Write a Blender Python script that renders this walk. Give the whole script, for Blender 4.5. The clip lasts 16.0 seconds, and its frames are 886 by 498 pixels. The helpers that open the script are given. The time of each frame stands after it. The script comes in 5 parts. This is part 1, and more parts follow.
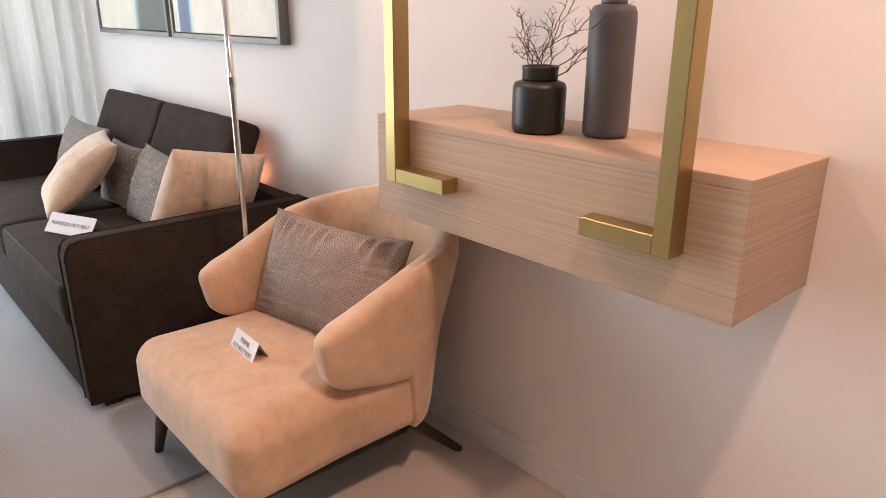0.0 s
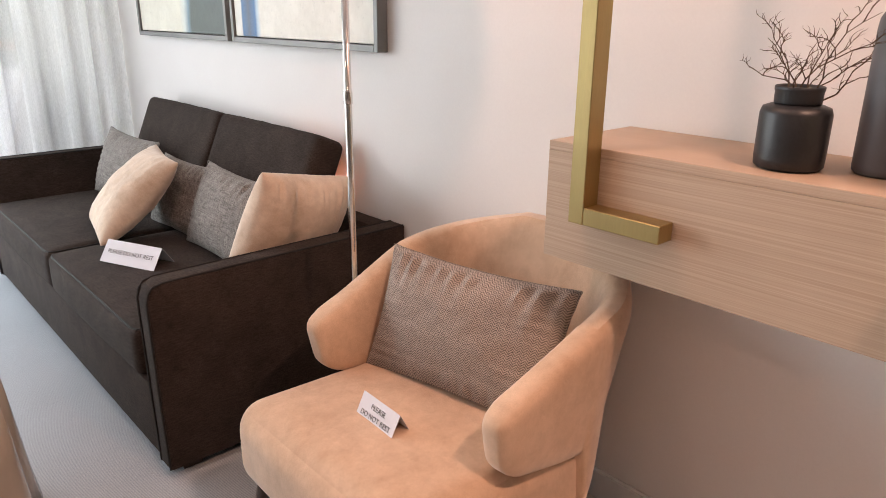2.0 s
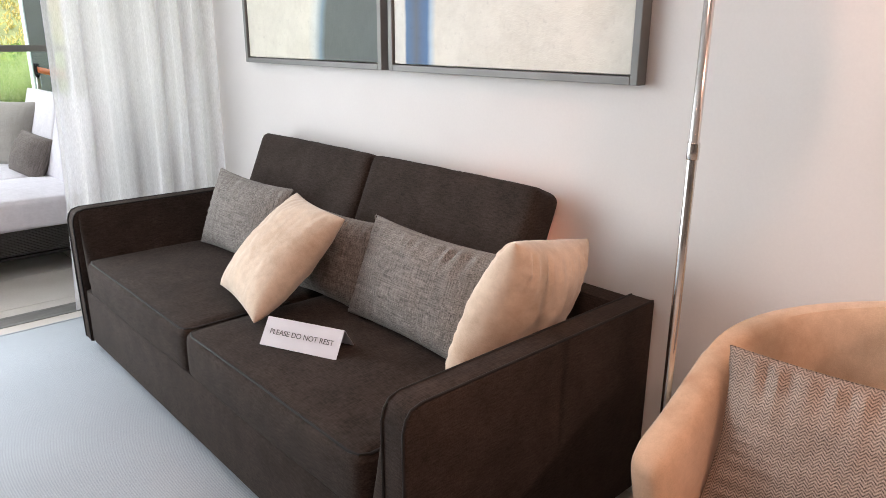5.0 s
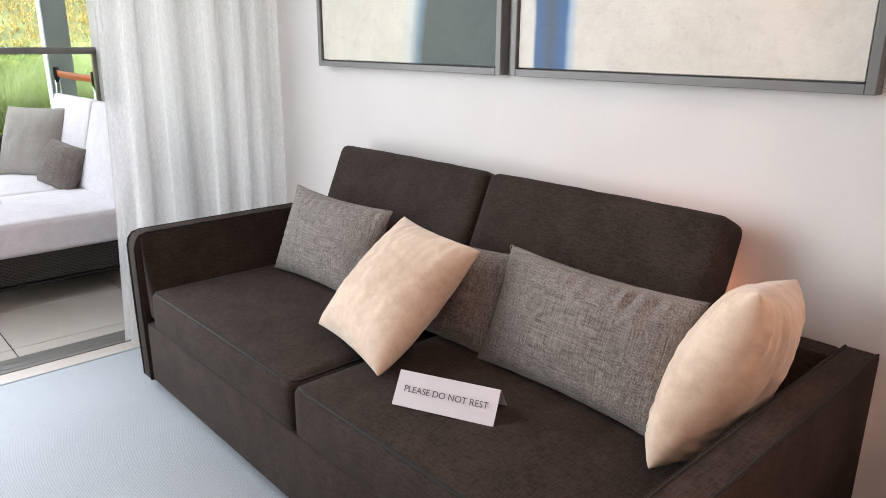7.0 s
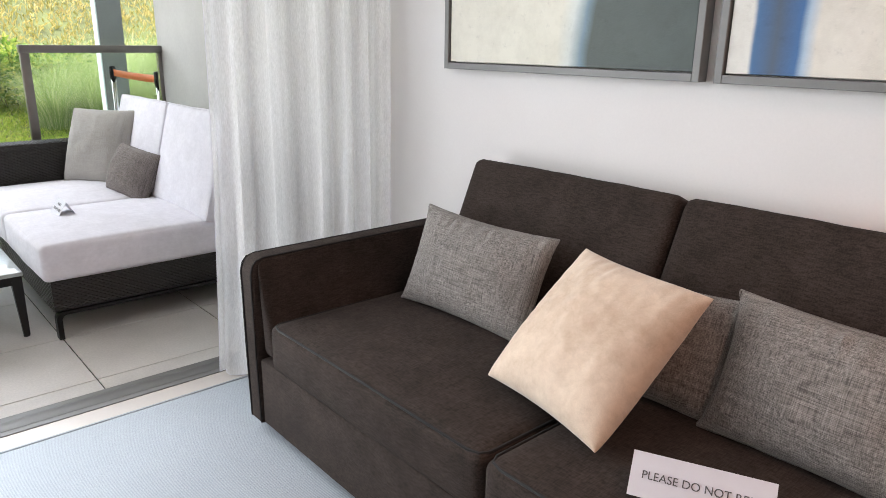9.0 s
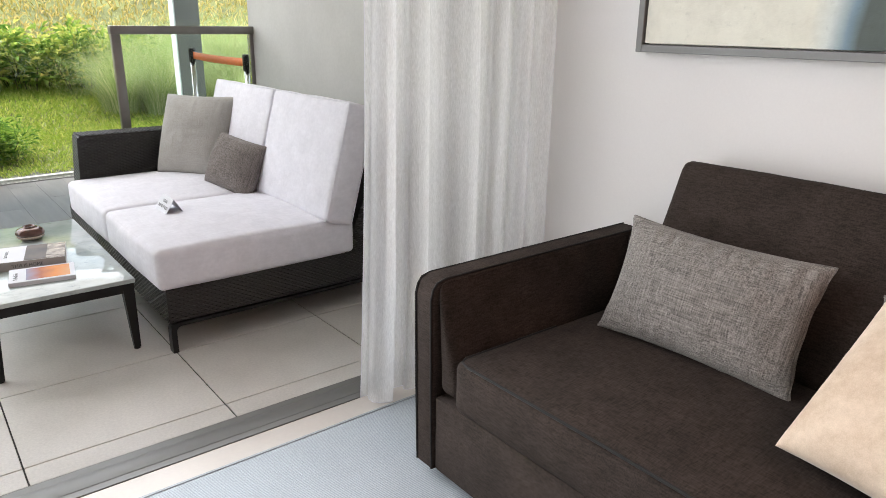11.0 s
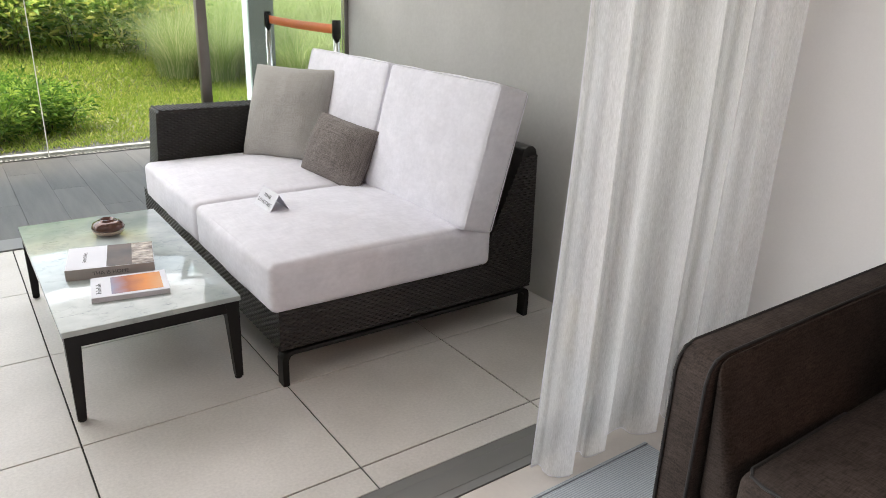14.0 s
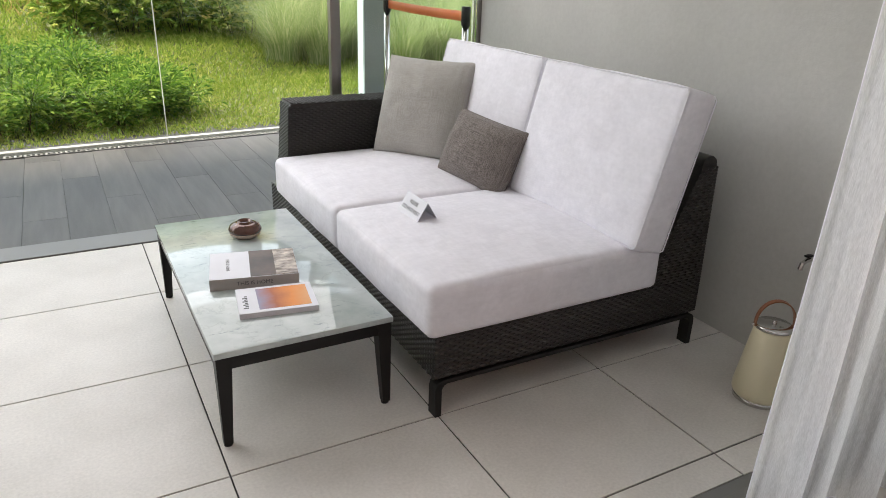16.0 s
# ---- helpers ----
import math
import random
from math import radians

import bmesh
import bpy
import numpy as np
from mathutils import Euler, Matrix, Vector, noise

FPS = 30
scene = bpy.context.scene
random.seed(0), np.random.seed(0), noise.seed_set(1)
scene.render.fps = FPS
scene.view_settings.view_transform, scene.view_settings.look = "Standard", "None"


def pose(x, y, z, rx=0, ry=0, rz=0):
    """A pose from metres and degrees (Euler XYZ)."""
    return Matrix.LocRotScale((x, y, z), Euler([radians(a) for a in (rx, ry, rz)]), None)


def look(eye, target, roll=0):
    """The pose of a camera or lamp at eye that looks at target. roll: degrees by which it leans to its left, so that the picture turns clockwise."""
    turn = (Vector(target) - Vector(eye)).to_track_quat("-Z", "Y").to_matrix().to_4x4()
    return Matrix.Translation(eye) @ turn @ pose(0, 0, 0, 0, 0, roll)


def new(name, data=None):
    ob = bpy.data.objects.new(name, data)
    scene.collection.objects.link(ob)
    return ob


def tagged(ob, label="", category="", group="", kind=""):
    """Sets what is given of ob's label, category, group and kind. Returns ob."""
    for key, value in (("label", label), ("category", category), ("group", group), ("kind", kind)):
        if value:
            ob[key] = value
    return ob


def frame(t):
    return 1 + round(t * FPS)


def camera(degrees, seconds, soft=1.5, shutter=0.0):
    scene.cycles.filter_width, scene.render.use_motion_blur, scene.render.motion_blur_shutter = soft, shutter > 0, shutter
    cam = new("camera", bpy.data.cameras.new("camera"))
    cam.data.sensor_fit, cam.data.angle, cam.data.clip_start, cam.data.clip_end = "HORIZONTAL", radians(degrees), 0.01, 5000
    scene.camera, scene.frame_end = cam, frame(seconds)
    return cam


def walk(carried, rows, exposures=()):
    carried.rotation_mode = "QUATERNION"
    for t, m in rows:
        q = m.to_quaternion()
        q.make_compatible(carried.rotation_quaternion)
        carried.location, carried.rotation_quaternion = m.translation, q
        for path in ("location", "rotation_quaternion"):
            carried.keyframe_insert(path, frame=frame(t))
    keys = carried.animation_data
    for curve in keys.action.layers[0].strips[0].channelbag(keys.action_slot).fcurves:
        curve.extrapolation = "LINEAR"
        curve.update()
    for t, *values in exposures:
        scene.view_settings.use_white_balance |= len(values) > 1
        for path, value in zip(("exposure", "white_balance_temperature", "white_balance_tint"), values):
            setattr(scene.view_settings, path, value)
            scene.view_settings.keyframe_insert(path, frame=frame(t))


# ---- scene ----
cam = camera(64.6, 16.0, soft=0.9)
EXPOSURES = [(0.0, 2.61, 6450, 11), (4.0, 2.58, 6400, 11), (8.0, 2.48, 6400, 12), (10.0, 2.33, 6500, 12), (12.5, 2.27, 6750, 13), (14.0, 2.22, 6750, 13), (16.0, 2.07, 6750, 13)]
PATH = [
    (0, (0.113, 0.659, 1.297), (1.374, 2.073, 0.656), 0.3),
    (0.5, (0.124, 0.781, 1.288), (1.396, 2.184, 0.646), 0.5),
    (1, (0.11, 0.921, 1.277), (1.391, 2.319, 0.639), 0.7),
    (1.5, (0.071, 1.058, 1.295), (1.351, 2.456, 0.656), 0.7),
    (2, (0.029, 1.178, 1.302), (1.305, 2.579, 0.663), 0.5),
    (2.5, (0.002, 1.287, 1.296), (1.276, 2.69, 0.657), 0.4),
    (3, (-0.015, 1.442, 1.31), (1.261, 2.847, 0.678), 0.3),
    (3.5, (-0.043, 1.599, 1.306), (1.237, 3.006, 0.688), 0.3),
    (4, (-0.096, 1.763, 1.307), (1.189, 3.174, 0.709), 0.3),
    (6.5, (-0.176, 2.417, 1.274), (1.121, 3.827, 0.702), 0.4),
    (7, (-0.218, 2.569, 1.281), (1.085, 3.976, 0.711), 0.4),
    (7.5, (-0.276, 2.704, 1.278), (1.027, 4.11, 0.707), 0.5),
    (8, (-0.302, 2.812, 1.269), (0.993, 4.224, 0.697), 0.4),
    (8.5, (-0.306, 2.972, 1.269), (0.981, 4.392, 0.698), 0.5),
    (9, (-0.316, 3.116, 1.273), (0.949, 4.558, 0.705), 0.8),
    (9.5, (-0.355, 3.27, 1.274), (0.886, 4.733, 0.706), 1.2),
    (10, (-0.401, 3.423, 1.279), (0.809, 4.9, 0.684), 1.0),
    (10.2, (-0.409, 3.474, 1.269), (0.786, 4.96, 0.666), 0.8),
    (12.3, (-0.458, 4.123, 1.254), (0.712, 5.614, 0.615), 0.9),
    (12.5, (-0.458, 4.176, 1.259), (0.707, 5.667, 0.613), 1.0),
    (13, (-0.471, 4.274, 1.246), (0.679, 5.77, 0.584), 1.3),
    (13.5, (-0.464, 4.358, 1.226), (0.655, 5.869, 0.542), 1.5),
    (14, (-0.461, 4.437, 1.23), (0.636, 5.958, 0.536), 2.1),
    (14.5, (-0.468, 4.511, 1.234), (0.578, 6.059, 0.52), 2.0),
    (15, (-0.482, 4.601, 1.235), (0.524, 6.174, 0.518), 2.1),
    (15.5, (-0.515, 4.717, 1.245), (0.452, 6.313, 0.527), 2.5),
    (16, (-0.554, 4.803, 1.248), (0.348, 6.422, 0.498), 1.9),
]
walk(cam, [(t, look(eye, target, roll)) for t, eye, target, roll in PATH], EXPOSURES)

# ---- world, sun, lamps ----
world = bpy.data.worlds.new("sky")
scene.world = world
world.use_nodes = True
wn = world.node_tree.nodes
sky = wn.new("ShaderNodeTexSky")
sky.sky_type, sky.sun_disc = "NISHITA", False
sky.sun_elevation, sky.sun_rotation = radians(68), radians(-50)
sky.air_density, sky.dust_density = 1.0, 3.0
cloud = wn.new("ShaderNodeHueSaturation")  # thin cloud takes most of the blue
cloud.inputs["Saturation"].default_value = 0.42
world.node_tree.links.new(sky.outputs[0], cloud.inputs["Color"])
world.node_tree.links.new(cloud.outputs[0], wn["Background"].inputs[0])
wn["Background"].inputs[1].default_value = 0.15

sun = new("sun", bpy.data.lights.new("sun", "SUN"))
sun.data.energy, sun.data.angle, sun.data.color = 2.1, radians(14), (1.0, 0.95, 0.86)
sun.matrix_basis = look((-3.1, 2.6, 10), (0, 0, 0))


def area_lamp(name, m, sx, sy, watts, color, disc=False):
    data = bpy.data.lights.new(name, "AREA")
    data.shape = "DISK" if disc else "RECTANGLE"
    data.size, data.size_y, data.energy, data.color = sx, sy, watts, color
    ob = new(name, data)
    ob.matrix_basis = m
    return ob


WARM = (1.0, 0.58, 0.42)
# unseen lamps, assumed for the warm light; the last two are added fill
DOWNLIGHTS = [(0.90, 0.7), (0.42, 2.35), (-1.3, 0.4), (-1.3, 2.4)]
for n, (lx, ly) in enumerate(DOWNLIGHTS):
    area_lamp("downlight_bulb", pose(lx, ly, 2.575), 0.16, 0.16, (5.6, 2.4, 1.3, 0.5)[n], WARM, True)
# daylight of the open balcony front
area_lamp("daylight_opening", pose(-1.32, 5.72, 1.35, 90, 0, 180), 3.36, 2.2, 20, (0.90, 0.95, 1.0))
area_lamp("daylight_balcony_front", pose(-1.2, 8.45, 1.95, 66, 0, 180), 4.6, 1.2, 15, (0.97, 0.98, 1.0))


# ---- materials ----
def node_mat(name):
    m = bpy.data.materials.new(name)
    m.use_nodes = True
    nt = m.node_tree
    return m, nt.nodes, nt.links, nt.nodes["Principled BSDF"]


def coords(n, l, scale=(1, 1, 1), rot=(0, 0, 0)):
    tc = n.new("ShaderNodeTexCoord")
    mp = n.new("ShaderNodeMapping")
    mp.inputs["Scale"].default_value = scale
    mp.inputs["Rotation"].default_value = [radians(a) for a in rot]
    l.new(tc.outputs["Object"], mp.inputs[0])
    return mp.outputs[0]


def noise_of(n, l, vec, scale, detail=4, rough=0.55):
    t = n.new("ShaderNodeTexNoise")
    t.inputs["Scale"].default_value = scale
    t.inputs["Detail"].default_value = detail
    t.inputs["Roughness"].default_value = rough
    l.new(vec, t.inputs["Vector"])
    return t.outputs[0]


def ramp(n, l, fac, stops):
    r = n.new("ShaderNodeValToRGB")
    e = r.color_ramp.elements
    while len(e) < len(stops):
        e.new(0.5)
    for el, (p, c) in zip(e, stops):
        el.position, el.color = p, (*c, 1) if len(c) == 3 else c
    l.new(fac, r.inputs[0])
    return r.outputs[0]


def mix(n, l, kind, fac, a, b):
    m = n.new("ShaderNodeMix")
    m.data_type, m.blend_type = "RGBA", kind
    for sock, v in ((m.inputs[0], fac), (m.inputs[6], a), (m.inputs[7], b)):
        if isinstance(v, (int, float)):
            sock.default_value = v
        elif isinstance(v, tuple):
            sock.default_value = (*v, 1)
        else:
            l.new(v, sock)
    return m.outputs[2]


def math_node(n, l, op, a, b=0.0):
    m = n.new("ShaderNodeMath")
    m.operation = op
    for sock, v in ((m.inputs[0], a), (m.inputs[1], b)):
        if isinstance(v, (int, float)):
            sock.default_value = v
        else:
            l.new(v, sock)
    return m.outputs[0]


def bump_to(n, l, bs, height, strength, dist=0.002):
    b = n.new("ShaderNodeBump")
    b.inputs["Strength"].default_value = strength
    b.inputs["Distance"].default_value = dist
    l.new(height, b.inputs["Height"])
    l.new(b.outputs[0], bs.inputs["Normal"])


def plain(name, c1, c2, rough=0.6, metal=0.0, scale=6, fine=120, bump=0.15, stretch=(1, 1, 1), dist=0.002, vary=0.0, sheen=0.0, spec=0.5, fineamt=0.35):
    """A surface with broad patches between two colours, fine grain and relief."""
    m, n, l, bs = node_mat(name)
    vec = coords(n, l, stretch)
    broad = noise_of(n, l, vec, scale, 3)
    grain = noise_of(n, l, vec, fine, 4, 0.65)
    col = ramp(n, l, broad, [(0.3, c1), (0.7, c2)])
    g = ramp(n, l, grain, [(0.25, (1 - fineamt,) * 3), (0.75, (1 + fineamt * 0.3,) * 3)])
    col = mix(n, l, "MULTIPLY", 1.0, col, g)
    if vary:
        oi = n.new("ShaderNodeObjectInfo")
        v = ramp(n, l, oi.outputs["Random"], [(0.0, (1 - vary,) * 3), (1.0, (1 + vary,) * 3)])
        col = mix(n, l, "MULTIPLY", 1.0, col, v)
    l.new(col, bs.inputs["Base Color"])
    bs.inputs["Roughness"].default_value = rough
    l.new(ramp(n, l, grain, [(0.2, (max(rough - 0.08, 0.02),) * 3), (0.8, (min(rough + 0.08, 1),) * 3)]), bs.inputs["Roughness"])
    bs.inputs["Metallic"].default_value = metal
    bs.inputs["Specular IOR Level"].default_value = spec
    bs.inputs["Sheen Weight"].default_value = sheen
    if bump:
        bump_to(n, l, bs, grain, bump, dist)
    return m


def woven(name, c1, c2, period=0.002, rough=0.9, bump=0.4, slub=0.4, sheen=0.15, scale=5, streak=(4, 260, 260), nap=0.22):
    """A cloth: two crossing sets of threads, uneven yarn, broad shading of the nap."""
    m, n, l, bs = node_mat(name)
    vec = coords(n, l)
    waves = []
    for axis in ("X", "Y", "Z"):
        w = n.new("ShaderNodeTexWave")
        w.bands_direction = axis
        w.inputs["Scale"].default_value = 0.314 / period
        w.inputs["Distortion"].default_value = 1.5
        w.inputs["Detail Scale"].default_value = 2
        l.new(vec, w.inputs["Vector"])
        waves.append(w.outputs["Fac"])
    thread = math_node(n, l, "MULTIPLY", math_node(n, l, "ADD", math_node(n, l, "ADD", waves[0], waves[1]), waves[2]), 0.33)
    s1 = noise_of(n, l, coords(n, l, streak), 1.0, 3, 0.6)
    s2 = noise_of(n, l, coords(n, l, (streak[1], streak[0], streak[1])), 1.0, 3, 0.6)
    yarn = math_node(n, l, "MULTIPLY", math_node(n, l, "ADD", s1, s2), 0.5)
    broad = noise_of(n, l, vec, scale, 3)
    col = ramp(n, l, yarn, [(0.38, c1), (0.62, c2)])
    col = mix(n, l, "MULTIPLY", slub, col, ramp(n, l, thread, [(0.2, (0.55,) * 3), (0.8, (1.1,) * 3)]))
    col = mix(n, l, "MULTIPLY", 0.5, col, ramp(n, l, broad, [(0.3, (1 - nap,) * 3), (0.7, (1 + nap * 0.6,) * 3)]))
    l.new(col, bs.inputs["Base Color"])
    bs.inputs["Roughness"].default_value = rough
    bs.inputs["Specular IOR Level"].default_value = 0.2
    bs.inputs["Sheen Weight"].default_value = sheen
    bump_to(n, l, bs, math_node(n, l, "ADD", thread, yarn), bump, 0.001)
    return m


def velvet(name, c1, c2, sheen=0.5):
    """A short-pile velour with brushed patches."""
    m, n, l, bs = node_mat(name)
    vec = coords(n, l)
    broad = noise_of(n, l, vec, 4, 3)
    patch = noise_of(n, l, coords(n, l, (1, 1, 0.8)), 26, 6, 0.7)
    fine = noise_of(n, l, vec, 500, 2)
    col = ramp(n, l, math_node(n, l, "ADD", math_node(n, l, "MULTIPLY", broad, 0.5), math_node(n, l, "MULTIPLY", patch, 0.5)), [(0.36, c1), (0.62, c2)])
    col = mix(n, l, "MULTIPLY", 1.0, col, ramp(n, l, fine, [(0.3, (0.9,) * 3), (0.7, (1.05,) * 3)]))
    l.new(col, bs.inputs["Base Color"])
    bs.inputs["Roughness"].default_value = 0.85
    bs.inputs["Specular IOR Level"].default_value = 0.2
    bs.inputs["Sheen Weight"].default_value = sheen
    bs.inputs["Sheen Roughness"].default_value = 0.4
    bump_to(n, l, bs, math_node(n, l, "ADD", patch, fine), 0.15, 0.002)
    return m


def herringbone_mat():
    m, n, l, bs = node_mat("herringbone tweed")
    vec = coords(n, l)
    sp = n.new("ShaderNodeSeparateXYZ")
    l.new(vec, sp.inputs[0])
    zig = math_node(n, l, "PINGPONG", sp.outputs[0], 0.008)
    ph = math_node(n, l, "ADD", math_node(n, l, "MULTIPLY", sp.outputs[1], 1.0), zig)
    s = math_node(n, l, "SINE", math_node(n, l, "MULTIPLY", ph, 1000.0))
    fine = noise_of(n, l, vec, 420, 3)
    v = math_node(n, l, "ADD", math_node(n, l, "MULTIPLY", s, 0.21), fine)
    col = ramp(n, l, v, [(0.15, (0.06, 0.047, 0.04)), (0.9, (0.52, 0.44, 0.385))])
    col = mix(n, l, "MULTIPLY", 0.5, col, ramp(n, l, noise_of(n, l, vec, 7, 3), [(0.3, (0.75,) * 3), (0.7, (1.15,) * 3)]))
    l.new(col, bs.inputs["Base Color"])
    bs.inputs["Roughness"].default_value = 0.9
    bs.inputs["Specular IOR Level"].default_value = 0.2
    bump_to(n, l, bs, v, 0.35, 0.001)
    return m


def rug_mat():
    m, n, l, bs = node_mat("ribbed rug")
    vec = coords(n, l)
    w = n.new("ShaderNodeTexWave")
    w.bands_direction = "Y"
    w.inputs["Scale"].default_value = 0.314 / 0.0065
    w.inputs["Distortion"].default_value = 2.0
    w.inputs["Detail"].default_value = 2
    w.inputs["Detail Scale"].default_value = 20
    l.new(vec, w.inputs["Vector"])
    fine = noise_of(n, l, coords(n, l, (1, 2.5, 1)), 180, 4, 0.7)
    broad = noise_of(n, l, vec, 2.0, 4)
    v = math_node(n, l, "ADD", math_node(n, l, "MULTIPLY", w.outputs["Fac"], 0.3), math_node(n, l, "MULTIPLY", fine, 0.7))
    col = ramp(n, l, v, [(0.28, (0.27, 0.30, 0.325)), (0.72, (0.52, 0.56, 0.595))])
    col = mix(n, l, "MULTIPLY", 0.4, col, ramp(n, l, broad, [(0.3, (0.85,) * 3), (0.7, (1.1,) * 3)]))
    l.new(col, bs.inputs["Base Color"])
    bs.inputs["Roughness"].default_value = 0.95
    bs.inputs["Specular IOR Level"].default_value = 0.1
    bump_to(n, l, bs, v, 0.6, 0.003)
    return m


def oak_mat():
    m, n, l, bs = node_mat("limed oak veneer")
    g1 = noise_of(n, l, coords(n, l, (0.9, 0.9, 260)), 1.0, 4, 0.6)
    g2 = noise_of(n, l, coords(n, l, (5, 3, 600)), 1.0, 3, 0.6)
    g3 = noise_of(n, l, coords(n, l, (160, 4, 4)), 1.0, 4, 0.6)
    v = math_node(n, l, "ADD", math_node(n, l, "MULTIPLY", g1, 0.62), math_node(n, l, "ADD", math_node(n, l, "MULTIPLY", g2, 0.3), math_node(n, l, "MULTIPLY", g3, 0.1)))
    col = ramp(n, l, v, [(0.36, (0.385, 0.28, 0.20)), (0.5, (0.45, 0.34, 0.25)), (0.64, (0.52, 0.405, 0.305))])
    l.new(col, bs.inputs["Base Color"])
    bs.inputs["Roughness"].default_value = 0.5
    bs.inputs["Specular IOR Level"].default_value = 0.35
    bump_to(n, l, bs, v, 0.12, 0.001)
    return m


def marble_mat():
    m, n, l, bs = node_mat("polished white marble")
    vec = coords(n, l)
    warp = n.new("ShaderNodeTexNoise")
    warp.inputs["Scale"].default_value = 4
    warp.inputs["Detail"].default_value = 5
    l.new(vec, warp.inputs["Vector"])
    add = n.new("ShaderNodeVectorMath")
    add.operation = "MULTIPLY_ADD"
    l.new(warp.outputs["Color"], add.inputs[0])
    add.inputs[1].default_value = (0.5, 0.5, 0.5)
    l.new(vec, add.inputs[2])
    vein = n.new("ShaderNodeTexNoise")
    vein.inputs["Scale"].default_value = 5
    vein.inputs["Detail"].default_value = 6
    l.new(add.outputs[0], vein.inputs["Vector"])
    d = math_node(n, l, "ABSOLUTE", math_node(n, l, "SUBTRACT", vein.outputs[0], 0.5))
    cloud = noise_of(n, l, vec, 9, 6, 0.6)
    fleck = noise_of(n, l, coords(n, l, (16, 60, 1), (0, 0, 24)), 1.0, 3, 0.6)
    base = ramp(n, l, cloud, [(0.3, (0.37, 0.425, 0.425)), (0.7, (0.52, 0.57, 0.56))])
    base = mix(n, l, "MULTIPLY", 0.8, base, ramp(n, l, fleck, [(0.64, (1, 1, 1)), (0.74, (0.5, 0.53, 0.54))]))
    col = mix(n, l, "MULTIPLY", 0.3, base, ramp(n, l, d, [(0.0, (0.55, 0.6, 0.6)), (0.018, (1, 1, 1))]))
    l.new(col, bs.inputs["Base Color"])
    bs.inputs["Roughness"].default_value = 0.06
    return m


def sheer_mat():
    m, n, l, bs = node_mat("sheer voile")
    dash = noise_of(n, l, coords(n, l, (420, 420, 60)), 1.0, 3, 0.65)
    streak = noise_of(n, l, coords(n, l, (70, 70, 1.0)), 1.0, 4, 0.6)
    band = noise_of(n, l, coords(n, l, (12, 12, 0.12)), 1.0, 2, 0.5)
    v = math_node(n, l, "ADD", math_node(n, l, "MULTIPLY", streak, 0.16), math_node(n, l, "ADD", math_node(n, l, "MULTIPLY", dash, 0.5), math_node(n, l, "MULTIPLY", band, 0.34)))
    diff = n.new("ShaderNodeBsdfDiffuse")
    diff.inputs[0].default_value = (0.86, 0.86, 0.87, 1)
    tl = n.new("ShaderNodeBsdfTranslucent")
    tl.inputs[0].default_value = (0.94, 0.94, 0.95, 1)
    cloth = n.new("ShaderNodeMixShader")
    cloth.inputs[0].default_value = 0.62
    l.new(diff.outputs[0], cloth.inputs[1])
    l.new(tl.outputs[0], cloth.inputs[2])
    tr = n.new("ShaderNodeBsdfTransparent")
    tr.inputs[0].default_value = (1, 1, 1, 1)
    out = n.new("ShaderNodeMixShader")
    l.new(ramp(n, l, v, [(0.34, (0.52,) * 3), (0.66, (0.82,) * 3)]), out.inputs[0])
    l.new(tr.outputs[0], out.inputs[1])
    l.new(cloth.outputs[0], out.inputs[2])
    l.new(out.outputs[0], n["Material Output"].inputs[0])
    return m


def pane_mat(name, tint=(0.97, 0.99, 0.98), gloss=1.0):
    m, n, l, bs = node_mat(name)
    tr = n.new("ShaderNodeBsdfTransparent")
    tr.inputs[0].default_value = (*tint, 1)
    gl = n.new("ShaderNodeBsdfGlossy")
    gl.inputs["Roughness"].default_value = 0.01
    fr = n.new("ShaderNodeFresnel")
    fr.inputs[0].default_value = 1.35
    out = n.new("ShaderNodeMixShader")
    l.new(math_node(n, l, "MULTIPLY", fr.outputs[0], gloss), out.inputs[0])
    l.new(tr.outputs[0], out.inputs[1])
    l.new(gl.outputs[0], out.inputs[2])
    l.new(out.outputs[0], n["Material Output"].inputs[0])
    return m


def glow_mat(name, color, strength):
    m, n, l, bs = node_mat(name)
    bs.inputs["Emission Color"].default_value = (*color, 1)
    bs.inputs["Emission Strength"].default_value = strength
    return m


def leaf_mat(name, c1, c2, c3):
    m, n, l, bs = node_mat(name)
    geo = n.new("ShaderNodeNewGeometry")
    col = ramp(n, l, geo.outputs["Random Per Island"], [(0.0, c1), (0.6, c2), (1.0, c3)])
    l.new(col, bs.inputs["Base Color"])
    bs.inputs["Roughness"].default_value = 0.45
    bs.inputs["Specular IOR Level"].default_value = 0.3
    tl = n.new("ShaderNodeBsdfTranslucent")
    l.new(col, tl.inputs[0])
    out = n.new("ShaderNodeMixShader")
    out.inputs[0].default_value = 0.35
    l.new(bs.outputs[0], out.inputs[1])
    l.new(tl.outputs[0], out.inputs[2])
    l.new(out.outputs[0], n["Material Output"].inputs[0])
    return m


